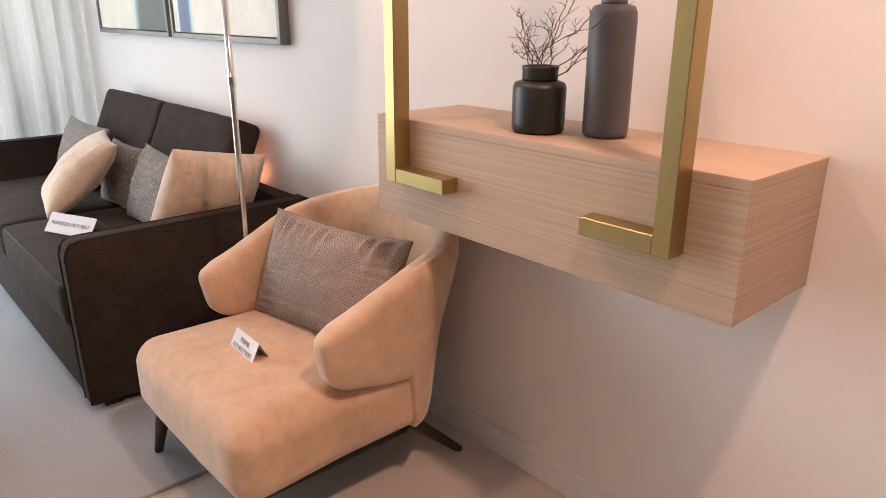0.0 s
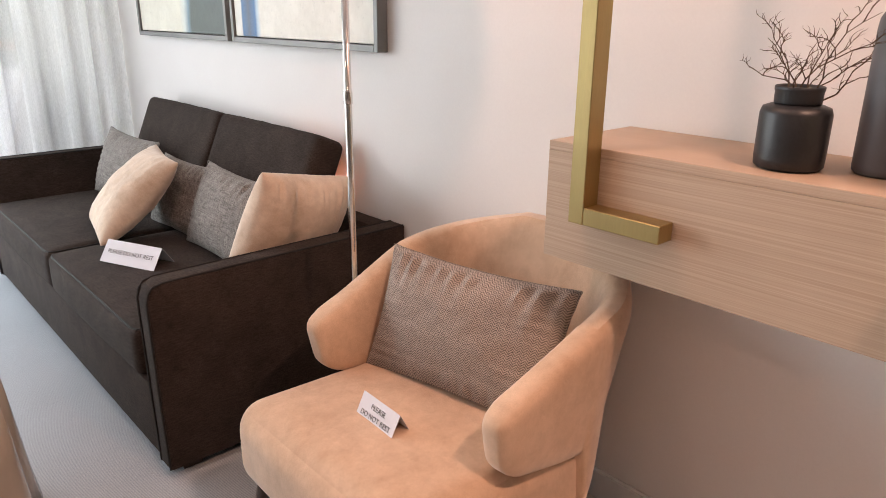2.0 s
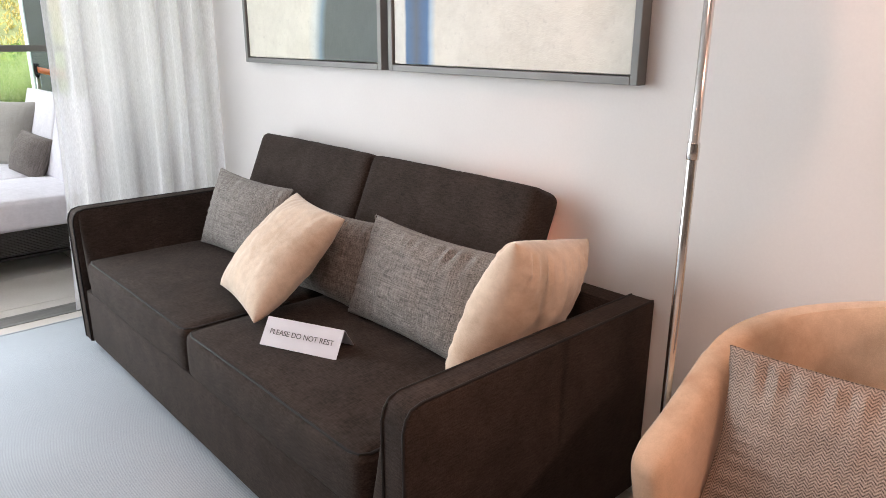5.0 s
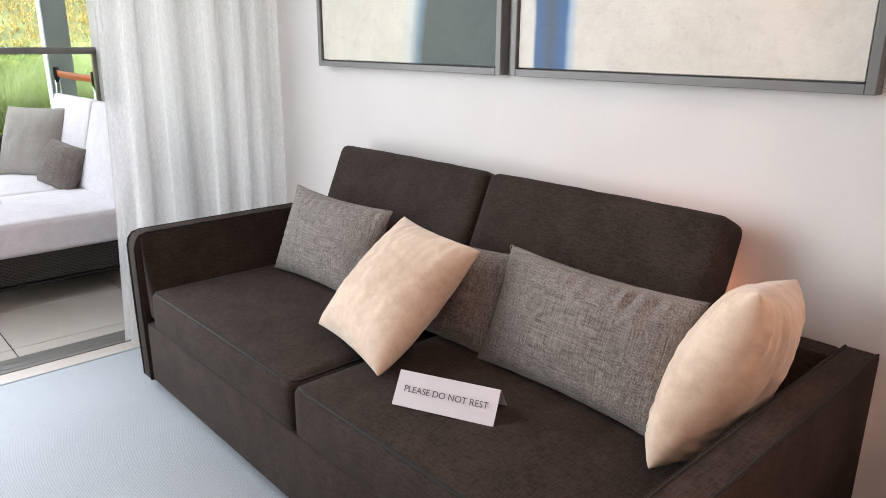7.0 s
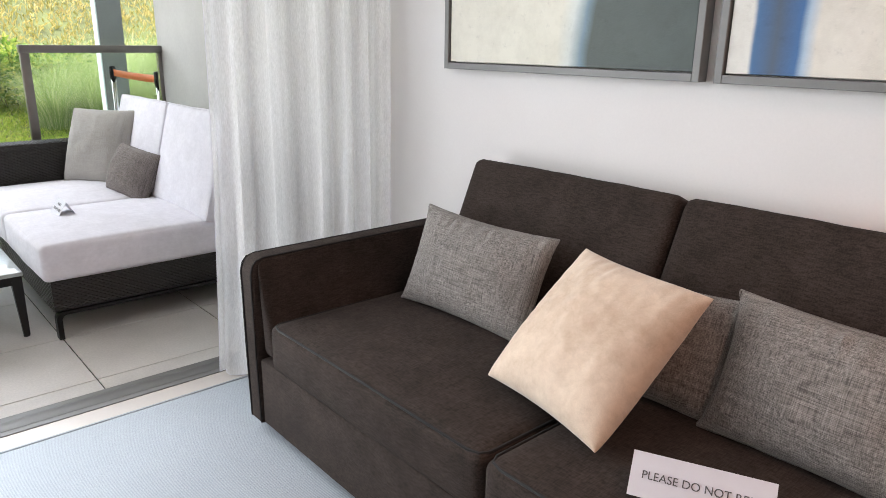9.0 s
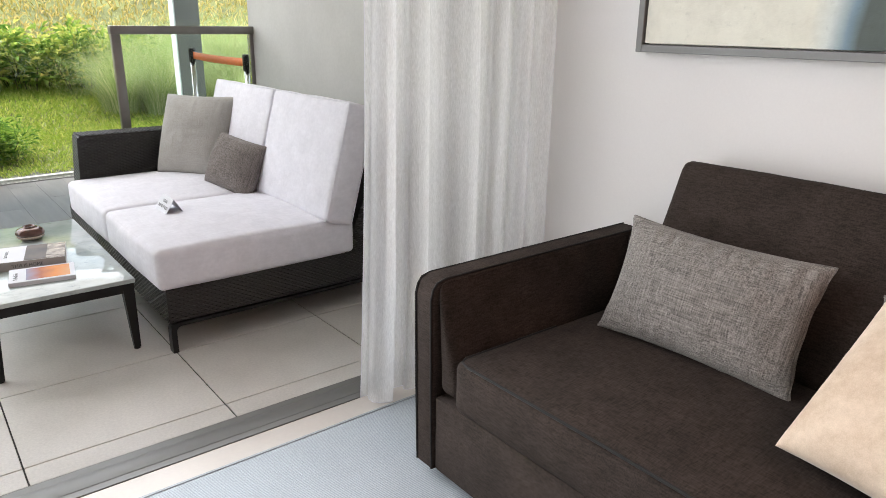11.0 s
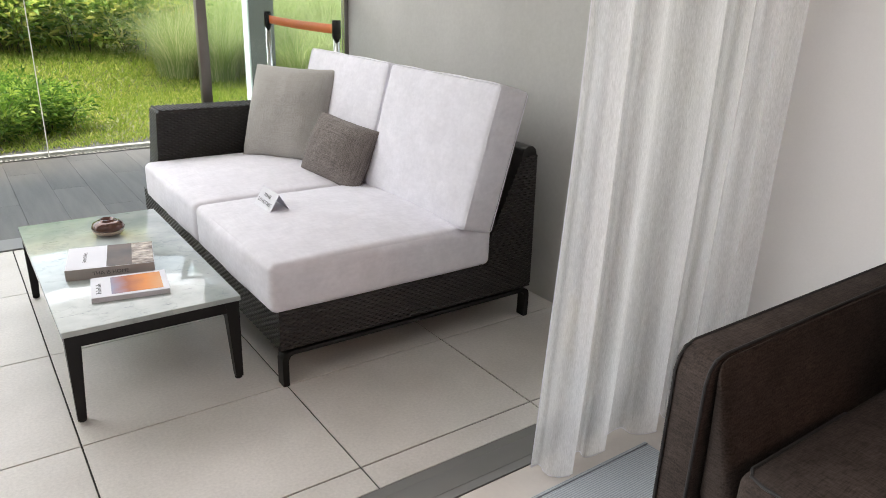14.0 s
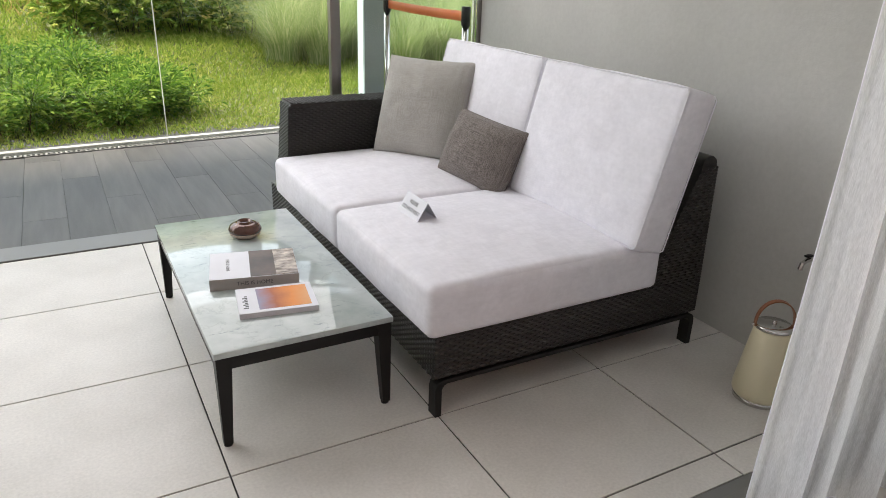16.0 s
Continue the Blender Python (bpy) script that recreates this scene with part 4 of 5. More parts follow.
tw = thing("dry_twigs", "bare curly brown twigs standing in the black vase", "twigs", vx, vy, 1.07)


def twig(p, d, length, r, depth):
    pts, rad = [p.copy()], [r]
    steps = 7
    kids = []
    for i in range(steps):
        d = (d + Vector((random.uniform(-0.5, 0.5), random.uniform(-0.5, 0.5), random.uniform(-0.35, 0.35)))).normalized()
        p = p + d * length / steps
        p.x = min(p.x, 1.47)
        pts.append(p.copy())
        rad.append(r * (1 - 0.75 * (i + 1) / steps))
        if depth and i >= 1 and random.random() < 0.75:
            kids.append((p.copy(), (d + Vector((random.uniform(-0.8, 0.8), random.uniform(-0.9, 0.7), random.uniform(-0.2, 0.7)))).normalized(), length * random.uniform(0.25, 0.45), r * 0.65, depth - 1))
    out = [tube(pts, rad, 5)]
    for kd in kids:
        out += twig(*kd)
    return out


for i in range(9):
    a = i * 1.3 + 0.4
    q0 = Vector((vx + 0.012 * math.cos(a), vy + 0.012 * math.sin(a), 1.155))
    twigs = twig(q0, Vector((0.25 * math.cos(a), 0.35 * math.sin(a) - 0.30, 1)).normalized(), random.uniform(0.11, 0.20), 0.0017, 2)
    part("twig", merge(*twigs), TWIG, tw)

# ---- pictures ----
for y0, y1, pm, lab in ((4.107, 5.13, PAINT_A, "framed abstract oil painting in cream and dark green"), (3.05, 4.066, PAINT_B, "framed abstract oil painting in cream and deep blue")):
    z0, z1 = 1.178, 2.18
    pic = thing("painting", lab, "painting", WX, y1, z0, "framed paintings")
    fw = 0.022
    part("frame_side", box(1.443, 1.4845, y0, y0 + fw, z0, z1, 0.0015, 1), FRAMEGREY, pic, smooth=False)
    part("frame_side", box(1.443, 1.4845, y1 - fw, y1, z0, z1, 0.0015, 1), FRAMEGREY, pic, smooth=False)
    part("frame_bottom", box(1.443, 1.4845, y0 + fw, y1 - fw, z0, z0 + fw, 0.0015, 1), FRAMEGREY, pic, smooth=False)
    part("frame_top", box(1.443, 1.4845, y0 + fw, y1 - fw, z1 - fw, z1, 0.0015, 1), FRAMEGREY, pic, smooth=False)
    bm = box(1.452, 1.48, y0 + fw + 0.005, y1 - fw - 0.005, z0 + fw + 0.004, z1 - fw - 0.004, 0.001, 1)
    bm.transform(Matrix.Translation((-WX, -y0, -z0)))
    cv = part("canvas", bm, pm, pic, "painted canvas", local=True, smooth=False)
    cv.matrix_basis = Matrix.Translation((0, y0 - y1, 0))

# ---- clover side table ----
tx, ty = 0.06, 3.06


def clover(s, z, r0=0.1):
    pts = []
    for q in range(4):
        a0 = math.radians(35) + q * math.pi / 2
        cx, cy = tx + s * 0.13 * math.cos(a0), ty + s * 0.13 * math.sin(a0)
        for i in range(15):
            a = a0 + math.radians(-95 + 190 * i / 14)
            pts.append((cx + s * r0 * math.cos(a), cy + s * r0 * math.sin(a), z))
    return pts


side = thing("side_table", "glossy taupe lacquered clover-shaped side table", "side table", tx, ty, 0.011)
bm = bmesh.new()
levels = [(0.99, 0.449), (1.0, 0.446), (1.0, 0.434), (0.99, 0.43)]
rings = [[bm.verts.new(p) for p in clover(s, z)] for s, z in levels]
for a, b in zip(rings, rings[1:]):
    for j in range(len(a)):
        bm.faces.new((a[j], b[j], b[(j + 1) % len(a)], a[(j + 1) % len(a)]))
bm.faces.new(rings[0])
bm.faces.new(rings[-1][::-1])
part("tabletop", bm, LACQUER, side)
bm = bmesh.new()
rings = [[bm.verts.new(p) for p in clover(s, z)] for s, z in ((0.985, 0.4295), (1.05, 0.3), (1.13, 0.12), (1.2, 0.013), (1.17, 0.0115))]
for a, b in zip(rings, rings[1:]):
    for j in range(len(a)):
        bm.faces.new((a[j], b[j], b[(j + 1) % len(a)], a[(j + 1) % len(a)]))
bm.faces.new(rings[0])
bm.faces.new(rings[-1][::-1])
part("body", bm, LACQUER, side, "fluted flaring body")

# ---- sheer curtain ----
curtain = thing("curtain", "floor-length sheer off-white voile curtain drawn open", "curtain", 1.1, 5.56, 0.0)
bm = bmesh.new()
NU, NV = 170, 34
grid = []
for i in range(NU + 1):
    u = i / NU
    row = []
    for j in range(NV + 1):
        v = j / NV
        z = 2.42 - v * 2.405
        amp = (0.034 + 0.016 * v) * (0.75 + 0.45 * noise.noise(Vector((u * 6, 0.3, 0))))
        ph = u * 2 * math.pi * 5.6 + 1.3 * math.sin(u * 8.0) + (0.35 + 0.5 * u) * math.sin(v * 2.2 + u * 5)
        x0 = 0.725 - 0.055 * v ** 2.5
        x = x0 + (1.475 - x0) * u ** 0.94 + 0.020 * math.sin(ph * 2) * (0.5 + 0.5 * v)
        y = 5.535 + amp * math.sin(ph + 1.4) + 0.010 * v * math.sin(u * 31) + 0.006 * noise.noise(Vector((u * 20, v * 3, 1)))
        row.append(bm.verts.new((min(x, 1.478), y, z + 0.008 * math.sin(ph) * v ** 6)))
    grid.append(row)
for i in range(NU):
    for j in range(NV):
        bm.faces.new((grid[i][j], grid[i + 1][j], grid[i + 1][j + 1], grid[i][j + 1]))
hem_pts = [r[-1].co.copy() for r in grid[::2]]
edge_pts = [q.co.copy() for q in grid[0]]
part("cloth", bm, SHEER, curtain)
part("hem", tube(hem_pts, 0.0018, 5), PAPER, curtain, "stitched lower hem")
part("side_hem", tube(edge_pts, 0.0015, 5), PAPER, curtain, "stitched side hem")
part("rail", box(-3.6, 1.48, 5.52, 5.55, 2.425, 2.45, 0.003), TRIM, curtain)
part("rail_bracket", box(0.2, 0.26, 5.52, 5.55, 2.45, 2.6015), TRIM, curtain)


# ---- balcony: wicker sofa ----
def weave(o, u, v, cell_u=0.016, cell_v=0.0085, amp=0.003, sub=4):
    """A woven panel from o along u and v: strands over and under by turns."""
    o, u, v = Vector(o), Vector(u), Vector(v)
    nrm = u.cross(v).normalized()
    nu, nv = max(1, round(u.length / cell_u)), max(1, round(v.length / cell_v))
    gu, gv = nu * sub, nv * sub
    bm = bmesh.new()
    g = []
    for i in range(gu + 1):
        row = []
        for j in range(gv + 1):
            a, b = i / gu * nu, j / gv * nv
            k = int(min(b, nv - 1e-6))
            z = amp * (1 + 1.1 * math.sin(math.pi * (a + k % 2))) * abs(math.sin(math.pi * b)) ** 0.7 - 0.5 * amp
            row.append(bm.verts.new(o + u * (i / gu) + v * (j / gv) + nrm * z))
        g.append(row)
    for i in range(gu):
        for j in range(gv):
            bm.faces.new((g[i][j], g[i + 1][j], g[i + 1][j + 1], g[i][j + 1]))
    return bm


osofa = thing("outdoor_sofa", "dark wicker outdoor sofa with white cushions and one arm", "sofa", 0.8, 7.17, 0)
SX0, SX1, SY0, SY1 = 0.285, 1.36, 6.335, 8.01
SB0, SB1 = 0.128, 0.264
part("base", box(SX0 + 0.004, SX1 - 0.02, SY0 + 0.004, SY1 - 0.004, SB0, SB1, 0.004), WICKER, osofa)
part("front_weave", weave((SX0, SY1, SB0), (0, SY0 - SY1, 0), (0, 0, SB1 - SB0)), WICKER, osofa, "woven front panel")
side_poly = [(SX0, SB0), (SX1, SB0), (1.335, 0.665), (1.262, 0.665), (1.11, 0.33), (1.06, SB1), (SX0, SB1)]
part("side_weave", weave((SX0, SY0, SB0), (SX1 - SX0 - 0.02, 0, 0), (0, 0, SB1 - SB0)), WICKER, osofa, "woven side panel")
part("back_frame", prism([(1.04, SB0 + 0.01), (SX1 - 0.01, SB0 + 0.01), (1.333, 0.66), (1.264, 0.66), (1.12, 0.345), (1.085, 0.285)], "y", SY0 + 0.004, SY1 - 0.004, 0.004), WICKER, osofa)
for i in range(38):
    z0 = SB1 + i * 0.0105
    f = (z0 - 0.33) / 0.335
    xa = 1.075 + 0.04 * (z0 - SB1) / 0.07 if z0 < 0.33 else 1.115 + 0.148 * f
    xb = SX1 - 0.02 - 0.012 * (z0 - SB1) / 0.4
    if i % 2 == 0:
        part("back_weave", weave((xa, SY0 + 0.001, z0), (xb - xa, 0, 0), (0, 0, 0.021)), WICKER, osofa)
part("back_cap", tube([(1.298, SY0 + 0.01, 0.664), (1.298, SY1 - 0.01, 0.664)], 0.034, 10), WICKER, osofa)
AX0, AX1 = 0.345, 1.28
arm = part("arm", prism([(0.30, SB0 + 0.02), (1.25, SB0 + 0.02), (1.25, 0.655), (0.352, 0.655)], "y", 7.86, SY1 - 0.005, 0.006), WICKER, osofa)
part("arm_weave", weave((0.318, 7.858, 0.262), (0.93, 0, 0), (0.022, 0, 0.385)), WICKER, arm, "woven inner face")
part("arm_weave", weave((0.302, SY1, 0.12), (0, -0.15, 0), (0.047, 0, 0.53)), WICKER, arm, "woven front face")
part("arm_weave", weave((0.352, 7.862, 0.657), (0.9, 0, 0), (0, 0.145, 0)), WICKER, arm, "woven top face")
bracket = [(0.287, 0.0), (0.287, 0.095), (0.291, 0.11), (0.3, 0.119), (0.314, 0.123), (1.31, 0.123), (1.324, 0.119), (1.333, 0.11), (1.337, 0.095), (1.337, 0.0), (1.315, 0.0), (1.315, 0.092), (1.308, 0.105), (1.298, 0.109), (0.327, 0.109), (0.317, 0.105), (0.309, 0.092), (0.309, 0.0)]
for ly in (6.35, 7.965):
    part("leg_bracket", prism(bracket, "y", ly - 0.022, ly + 0.022, 0.0015, 1), BLACKM, osofa, "bent flat black metal leg and rail")
for y0, y1 in ((6.325, 7.07), (7.075, 7.85)):
    b = cushion(0.865, y1 - y0, 0.165, 0.026, 0.026, 28, 0.007, y0)
    b.transform(Matrix.Translation((0.262 + 0.43, (y0 + y1) / 2, 0.345)))
    sc = part("seat_cushion", b, WHITEC, osofa, "plump white seat cushion")
    for z in (0.2745,):
        part("piping", tube([(1.1, y0 + 0.009, z), (0.3, y0 + 0.009, z), (0.276, y0 + 0.018, z), (0.268, y0 + 0.045, z), (0.266, (y0 + y1) / 2, z), (0.268, y1 - 0.045, z), (0.276, y1 - 0.018, z), (0.3, y1 - 0.009, z), (1.1, y1 - 0.009, z)], 0.0026, 5), WHITEC, sc, "white piping")
lean2 = frame_axes((1.102, 0, 0.665), (0, 1, 0), (0.27, 0, 1))
for y0, y1 in ((6.30, 7.03), (7.038, 7.80)):
    b = cushion(y1 - y0, 0.525, 0.135, 0.022, 0.014, 24, 0.006, y1)
    m = Matrix.Translation((0, (y0 + y1) / 2, 0)) @ lean2
    b.transform(m)
    bc = part("back_cushion", b, WHITEC, osofa, "white back cushion")
    w, h = (y1 - y0) / 2 - 0.004, 0.2585
    for zz in (-0.0635, 0.0635):
        t = tube([(a * (w - (0.012 if k else 0)), c * (h - (0.012 if not k else 0)), zz) for a, c, k in ((-1, -1, 1), (1, -1, 1), (1, -1, 0), (1, 1, 0), (1, 1, 1), (-1, 1, 1), (-1, 1, 0), (-1, -1, 0))], 0.0024, 5, True)
        t.transform(m)
        part("piping", t, WHITEC, bc, "white piping")
G2 = "outdoor cushions"
pillow("plain stone-grey square cushion in the sofa corner", GREYP, (0.90, 7.63, 0.645), (0.235, -0.35, 0.0), (0.13, 0.09, 0.41), 0.445, 0.45, 0.17, 12.3, G2, 0.03, wrinkle=0.003, blunt=0.42)
pillow("small grey-brown melange lumbar cushion", BROWNC, (0.932, 7.177, 0.546), (0.076, -0.372, -0.035), (0.123, -0.027, 0.250), 0.381, 0.279, 0.17, 15.8, G2, 0.03, wrinkle=0.004, blunt=0.4)
tent_sign("small white folded card sign on the white seat", (0.449, 6.94, 0.440), (0.447, 6.785, 0.440), 0.066, 0.08, ["PLEASE", "DO NOT REST"], 0.0195)

# ---- coffee table ----
ct = thing("coffee_table", "low coffee table with marble top and black legs", "coffee table", -0.05, 6.98, 0)
CX0, CX1, CY0, CY1 = -0.303, 0.208, 6.452, 7.515
part("tabletop", box(CX0, CX1, CY0, CY1, 0.281, 0.299, 0.0025), MARBLE, ct, "polished pale marble top")
I = 0.006
part("apron", merge(box(CX0 + I, CX1 - I, CY0 + I, CY0 + I + 0.03, 0.243, 0.2805, 0.002), box(CX0 + I, CX1 - I, CY1 - I - 0.03, CY1 - I, 0.243, 0.2805, 0.002), box(CX0 + I, CX0 + I + 0.03, CY0 + 0.03, CY1 - 0.03, 0.2435, 0.2803, 0.002), box(CX1 - I - 0.03, CX1 - I, CY0 + 0.03, CY1 - 0.03, 0.2435, 0.2803, 0.002)), BLACKM, ct)
for lx, sx in ((CX0 + I, 1), (CX1 - I, -1)):
    for ly, sy in ((CY0 + I, 1), (CY1 - I, -1)):
        bm = bmesh.new()
        tops = [bm.verts.new((lx + sx * a, ly + sy * b, 0.2802)) for a, b in ((-0.001, -0.001), (0.042, -0.001), (0.042, 0.042), (-0.001, 0.042))]
        lows = [bm.verts.new((lx + sx * (a + 0.001), ly + sy * (b + 0.001), 0.008)) for a, b in ((0, 0), (0.024, 0), (0.024, 0.024), (0, 0.024))]
        for i in range(4):
            bm.faces.new((tops[i], tops[(i + 1) % 4], lows[(i + 1) % 4], lows[i]))
        bm.faces.new(tops)
        bm.faces.new(lows[::-1])
        bmesh.ops.recalc_face_normals(bm, faces=list(bm.faces))
        lg = part("leg", bm, BLACKM, ct, smooth=False)
        part("glide", lathe([(0.012, 0.0), (0.013, 0.008)], lx + sx * 0.0135, ly + sy * 0.0135, 0.0, 14), BLACKM, lg)

bw = thing("bowl", "squat smoked-amber glass tealight bowl on clay base", "bowl", -0.02, 7.262, 0.299)
part("base", lathe([(0.028, 0.0), (0.045, 0.005), (0.056, 0.015), (0.058, 0.022)], -0.02, 7.262, 0.2992), CLAY, bw, "pale clay base")
part("bowl_top", lathe([(0.0582, 0.022), (0.0595, 0.031), (0.053, 0.045), (0.036, 0.054), (0.026, 0.055), (0.026, 0.061), (0.023, 0.062), (0.021, 0.05)], -0.02, 7.262, 0.2992), AMBER, bw, "glossy amber glass")


def book(label, c, rz, w, d, t, spine, cover):
    ob = thing("book", label, "book", c[0], c[1], 0.2992, "books on the coffee table", rz=rz)
    x0, x1, y0, y1 = -w / 2, w / 2, -d / 2, d / 2
    part("pages", box(x0 + 0.003, x1 - 0.003, y0 + 0.003, y1 - 0.003, 0.0025, t - 0.0025), PAGES, ob, "paper edges", True, False)
    part("cover", merge(box(x0, x1, y0, y1, 0.0, 0.0025, 0.0006, 1), box(x0, x1, y0, y1, t - 0.0025, t, 0.0006, 1), box(x0, x1, y0 - 0.0012, y0 + 0.0018, 0.0, t, 0.0006, 1)), cover, ob, "", True, False)
    return ob


b1 = book("thick hardback book titled THIS IS HOME, with room photograph", (-0.078, 6.915), -12, 0.27, 0.215, 0.037, None, PAPER)
part("photo", box(-0.012, 0.134, -0.106, 0.106, 0.0371, 0.0376), COVERPIC, b1, "dark room photograph on the cover", True, False)
part("spine_band", box(-0.135, 0.135, -0.1095, -0.1089, 0.0005, 0.0365), BOOKGREY, b1, "grey spine", True, False)
part("photo_window", box(0.066, 0.133, -0.104, 0.104, 0.0377, 0.0379), COVERLIT, b1, "bright window part of the photograph", True, False)
M1 = b1.matrix_basis
lettering("THIS IS HOME", 0.018, INK, b1, M1 @ Matrix.Translation((0.0, -0.1099, 0.018)) @ pose(0, 0, 0, 90, 0, 0), "spine_lettering")
lettering("THIS IS HOME", 0.016, INK, b1, M1 @ Matrix.Translation((-0.08, 0.0, 0.0373)) @ pose(0, 0, 0, 0, 0, -90), "cover_lettering")
b2 = book("thin paperback magazine with orange sunset cover", (-0.07, 6.684), -9, 0.225, 0.17, 0.016, None, PAPER)
part("photo", box(-0.055, 0.095, -0.07, 0.07, 0.0161, 0.0165), SUNSET, b2, "orange sunset photograph", True, False)
for i in range(8):
    part("title_bar", box(-0.098 + 0.006 * (i % 2), -0.083, -0.055 + i * 0.011, -0.0485 + i * 0.011, 0.0161, 0.0164), INK, b2, "dark illegible title", True, False)

# ---- lantern on the balcony floor ----
LX, LY = 1.27, 5.978
lan = thing("lantern", "ivory glass portable lantern with tan leather handle", "lantern", LX, LY, 0)
part("foot", lathe([(0.074, 0.0), (0.078, 0.003), (0.078, 0.016), (0.074, 0.018)], LX, LY, 0.0), CHROME, lan, "polished metal foot")
part("shade", lathe([(0.078, 0.018), (0.084, 0.028), (0.084, 0.045), (0.079, 0.08), (0.062, 0.2), (0.055, 0.245), (0.052, 0.25)], LX, LY, 0.0), OPAL, lan, "ivory opal glass")
part("lid", lathe([(0.053, 0.25), (0.056, 0.251), (0.056, 0.259), (0.053, 0.262), (0.01, 0.263)], LX, LY, 0.0), CHROME, lan, "polished metal lid")
part("switch", lathe([(0.006, 0.263), (0.006, 0.272), (0.0055, 0.273)], LX, LY, 0.0, 14), CHROME, lan)
hd = Vector((0.83, -0.56, 0))
pts = [Vector((LX, LY, 0.255)) + hd * (0.058 * math.cos(a)) + Vector((0, 0, 0.085 * math.sin(a) ** 0.8 if math.sin(a) > 0 else 0)) for a in [math.pi * i / 18 for i in range(19)]]
bm = bmesh.new()
wide = hd.cross(Vector((0, 0, 1)))
rr = []
for i, p in enumerate(pts):
    o = (p - Vector((LX, LY, 0.27))).normalized() * 0.002
    rr.append([bm.verts.new(p + wide * a + o * b) for a, b in ((-0.008, -1), (0.008, -1), (0.008, 1), (-0.008, 1))])
for a, b in zip(rr, rr[1:]):
    for j in range(4):
        bm.faces.new((a[j], a[(j + 1) % 4], b[(j + 1) % 4], b[j]))
bm.faces.new(rr[0])
bm.faces.new(rr[-1][::-1])
bmesh.ops.recalc_face_normals(bm, faces=list(bm.faces))
hdl = part("handle", bm, TAN, lan, "bent tan leather strap")
for s in (-1, 1):
    p = Vector((LX, LY, 0.257)) + hd * 0.06 * s
    part("rivet", lathe([(0.004, -0.004), (0.005, 0.0), (0.004, 0.004)], p.x, p.y, p.z, 10), CHROME, hdl)
tap = thing("wall_tap", "small dark metal garden tap on the rendered wall", "tap", 1.5, 6.05, 0.4)
part("spout", tube([(1.5149, 6.05, 0.41), (1.47, 6.05, 0.41), (1.452, 6.05, 0.402), (1.447, 6.05, 0.382)], 0.008, 8), CHROME, tap)
part("lever", box(1.462, 1.492, 6.042, 6.058, 0.422, 0.428, 0.002), BLACKM, tap)

# ---- planting ----
rng = np.random.default_rng(5)


def leaf_mesh(name, pos, direction, length, width, droop, material, lift=0.0):
    """Leaves, each four corners folded along the midrib."""
    n = len(pos)
    d = direction / np.linalg.norm(direction, axis=1)[:, None]
    up = np.tile((0.0, 0.0, 1.0), (n, 1))
    s = np.cross(d, up)
    s /= np.linalg.norm(s, axis=1)[:, None] + 1e-6
    nr = np.cross(s, d)
    L, W = length[:, None], width[:, None]
    mid = pos + d * L * 0.45 + nr * 0.10 * L
    tip = pos + d * L - up * droop * L
    v = np.stack([pos, mid + s * W * 0.5 + nr * W * 0.12, tip, mid - s * W * 0.5 + nr * W * 0.12], axis=1).reshape(-1, 3)
    i = np.arange(n)[:, None] * 4
    f = np.concatenate([i + np.array([[0, 1, 2]]), i + np.array([[0, 2, 3]])])
    me = bpy.data.meshes.new(name)
    me.from_pydata(v.tolist(), [], f.tolist())
    me.materials.append(material)
    return me


def shrub(label, x, y, z, w, d, h, n, leaf, lw, material, group, stems=14):
    ob = thing("shrub", label, "shrub", x, y, z, group)
    st = []
    tips = []
    for i in range(stems):
        a, r = rng.uniform(0, 2 * math.pi), math.sqrt(rng.uniform(0.02, 1))
        top = Vector((math.cos(a) * r * w / 2, math.sin(a) * r * d / 2, h * rng.uniform(0.6, 1.0) * (1 - 0.35 * r)))
        root = Vector((top.x * 0.45, top.y * 0.45, -0.05))
        mid = root.lerp(top, 0.5) + Vector((rng.uniform(-0.04, 0.04), rng.uniform(-0.04, 0.04), 0.03))
        st.append(tube([root, mid, top], [0.006, 0.004, 0.002], 5))
        tips.append((np.array(root), np.array(mid), np.array(top)))
    part("stems", merge(*st), BARK, ob, local=True)
    k = rng.integers(0, stems, n)
    t = rng.uniform(0.12, 1.0, n) ** 0.7
    A, B, C = (np.array([q[j] for q in tips])[k] for j in range(3))
    tt = t[:, None]
    p = (1 - tt) ** 2 * A + 2 * tt * (1 - tt) * B + tt ** 2 * C
    side = rng.normal(0, 1, (n, 3))
    p = p + side * np.array((0.075, 0.075, 0.05)) * (0.5 + w / 2)
    p[:, 2] = np.maximum(p[:, 2], 0.01)
    dr = side * np.array((1, 1, 0.5)) + np.array((0, 0, 0.55))
    me = leaf_mesh("leaves", p, dr, rng.uniform(0.6, 1.2, n) * leaf, rng.uniform(0.7, 1.2, n) * lw, 0.18, material)
    lv = new("leaves", me)
    lv.parent = ob
    ROOT[lv] = ROOT[ob]
    tagged(lv, "dense small green leaves", kind="stuff")
    return ob


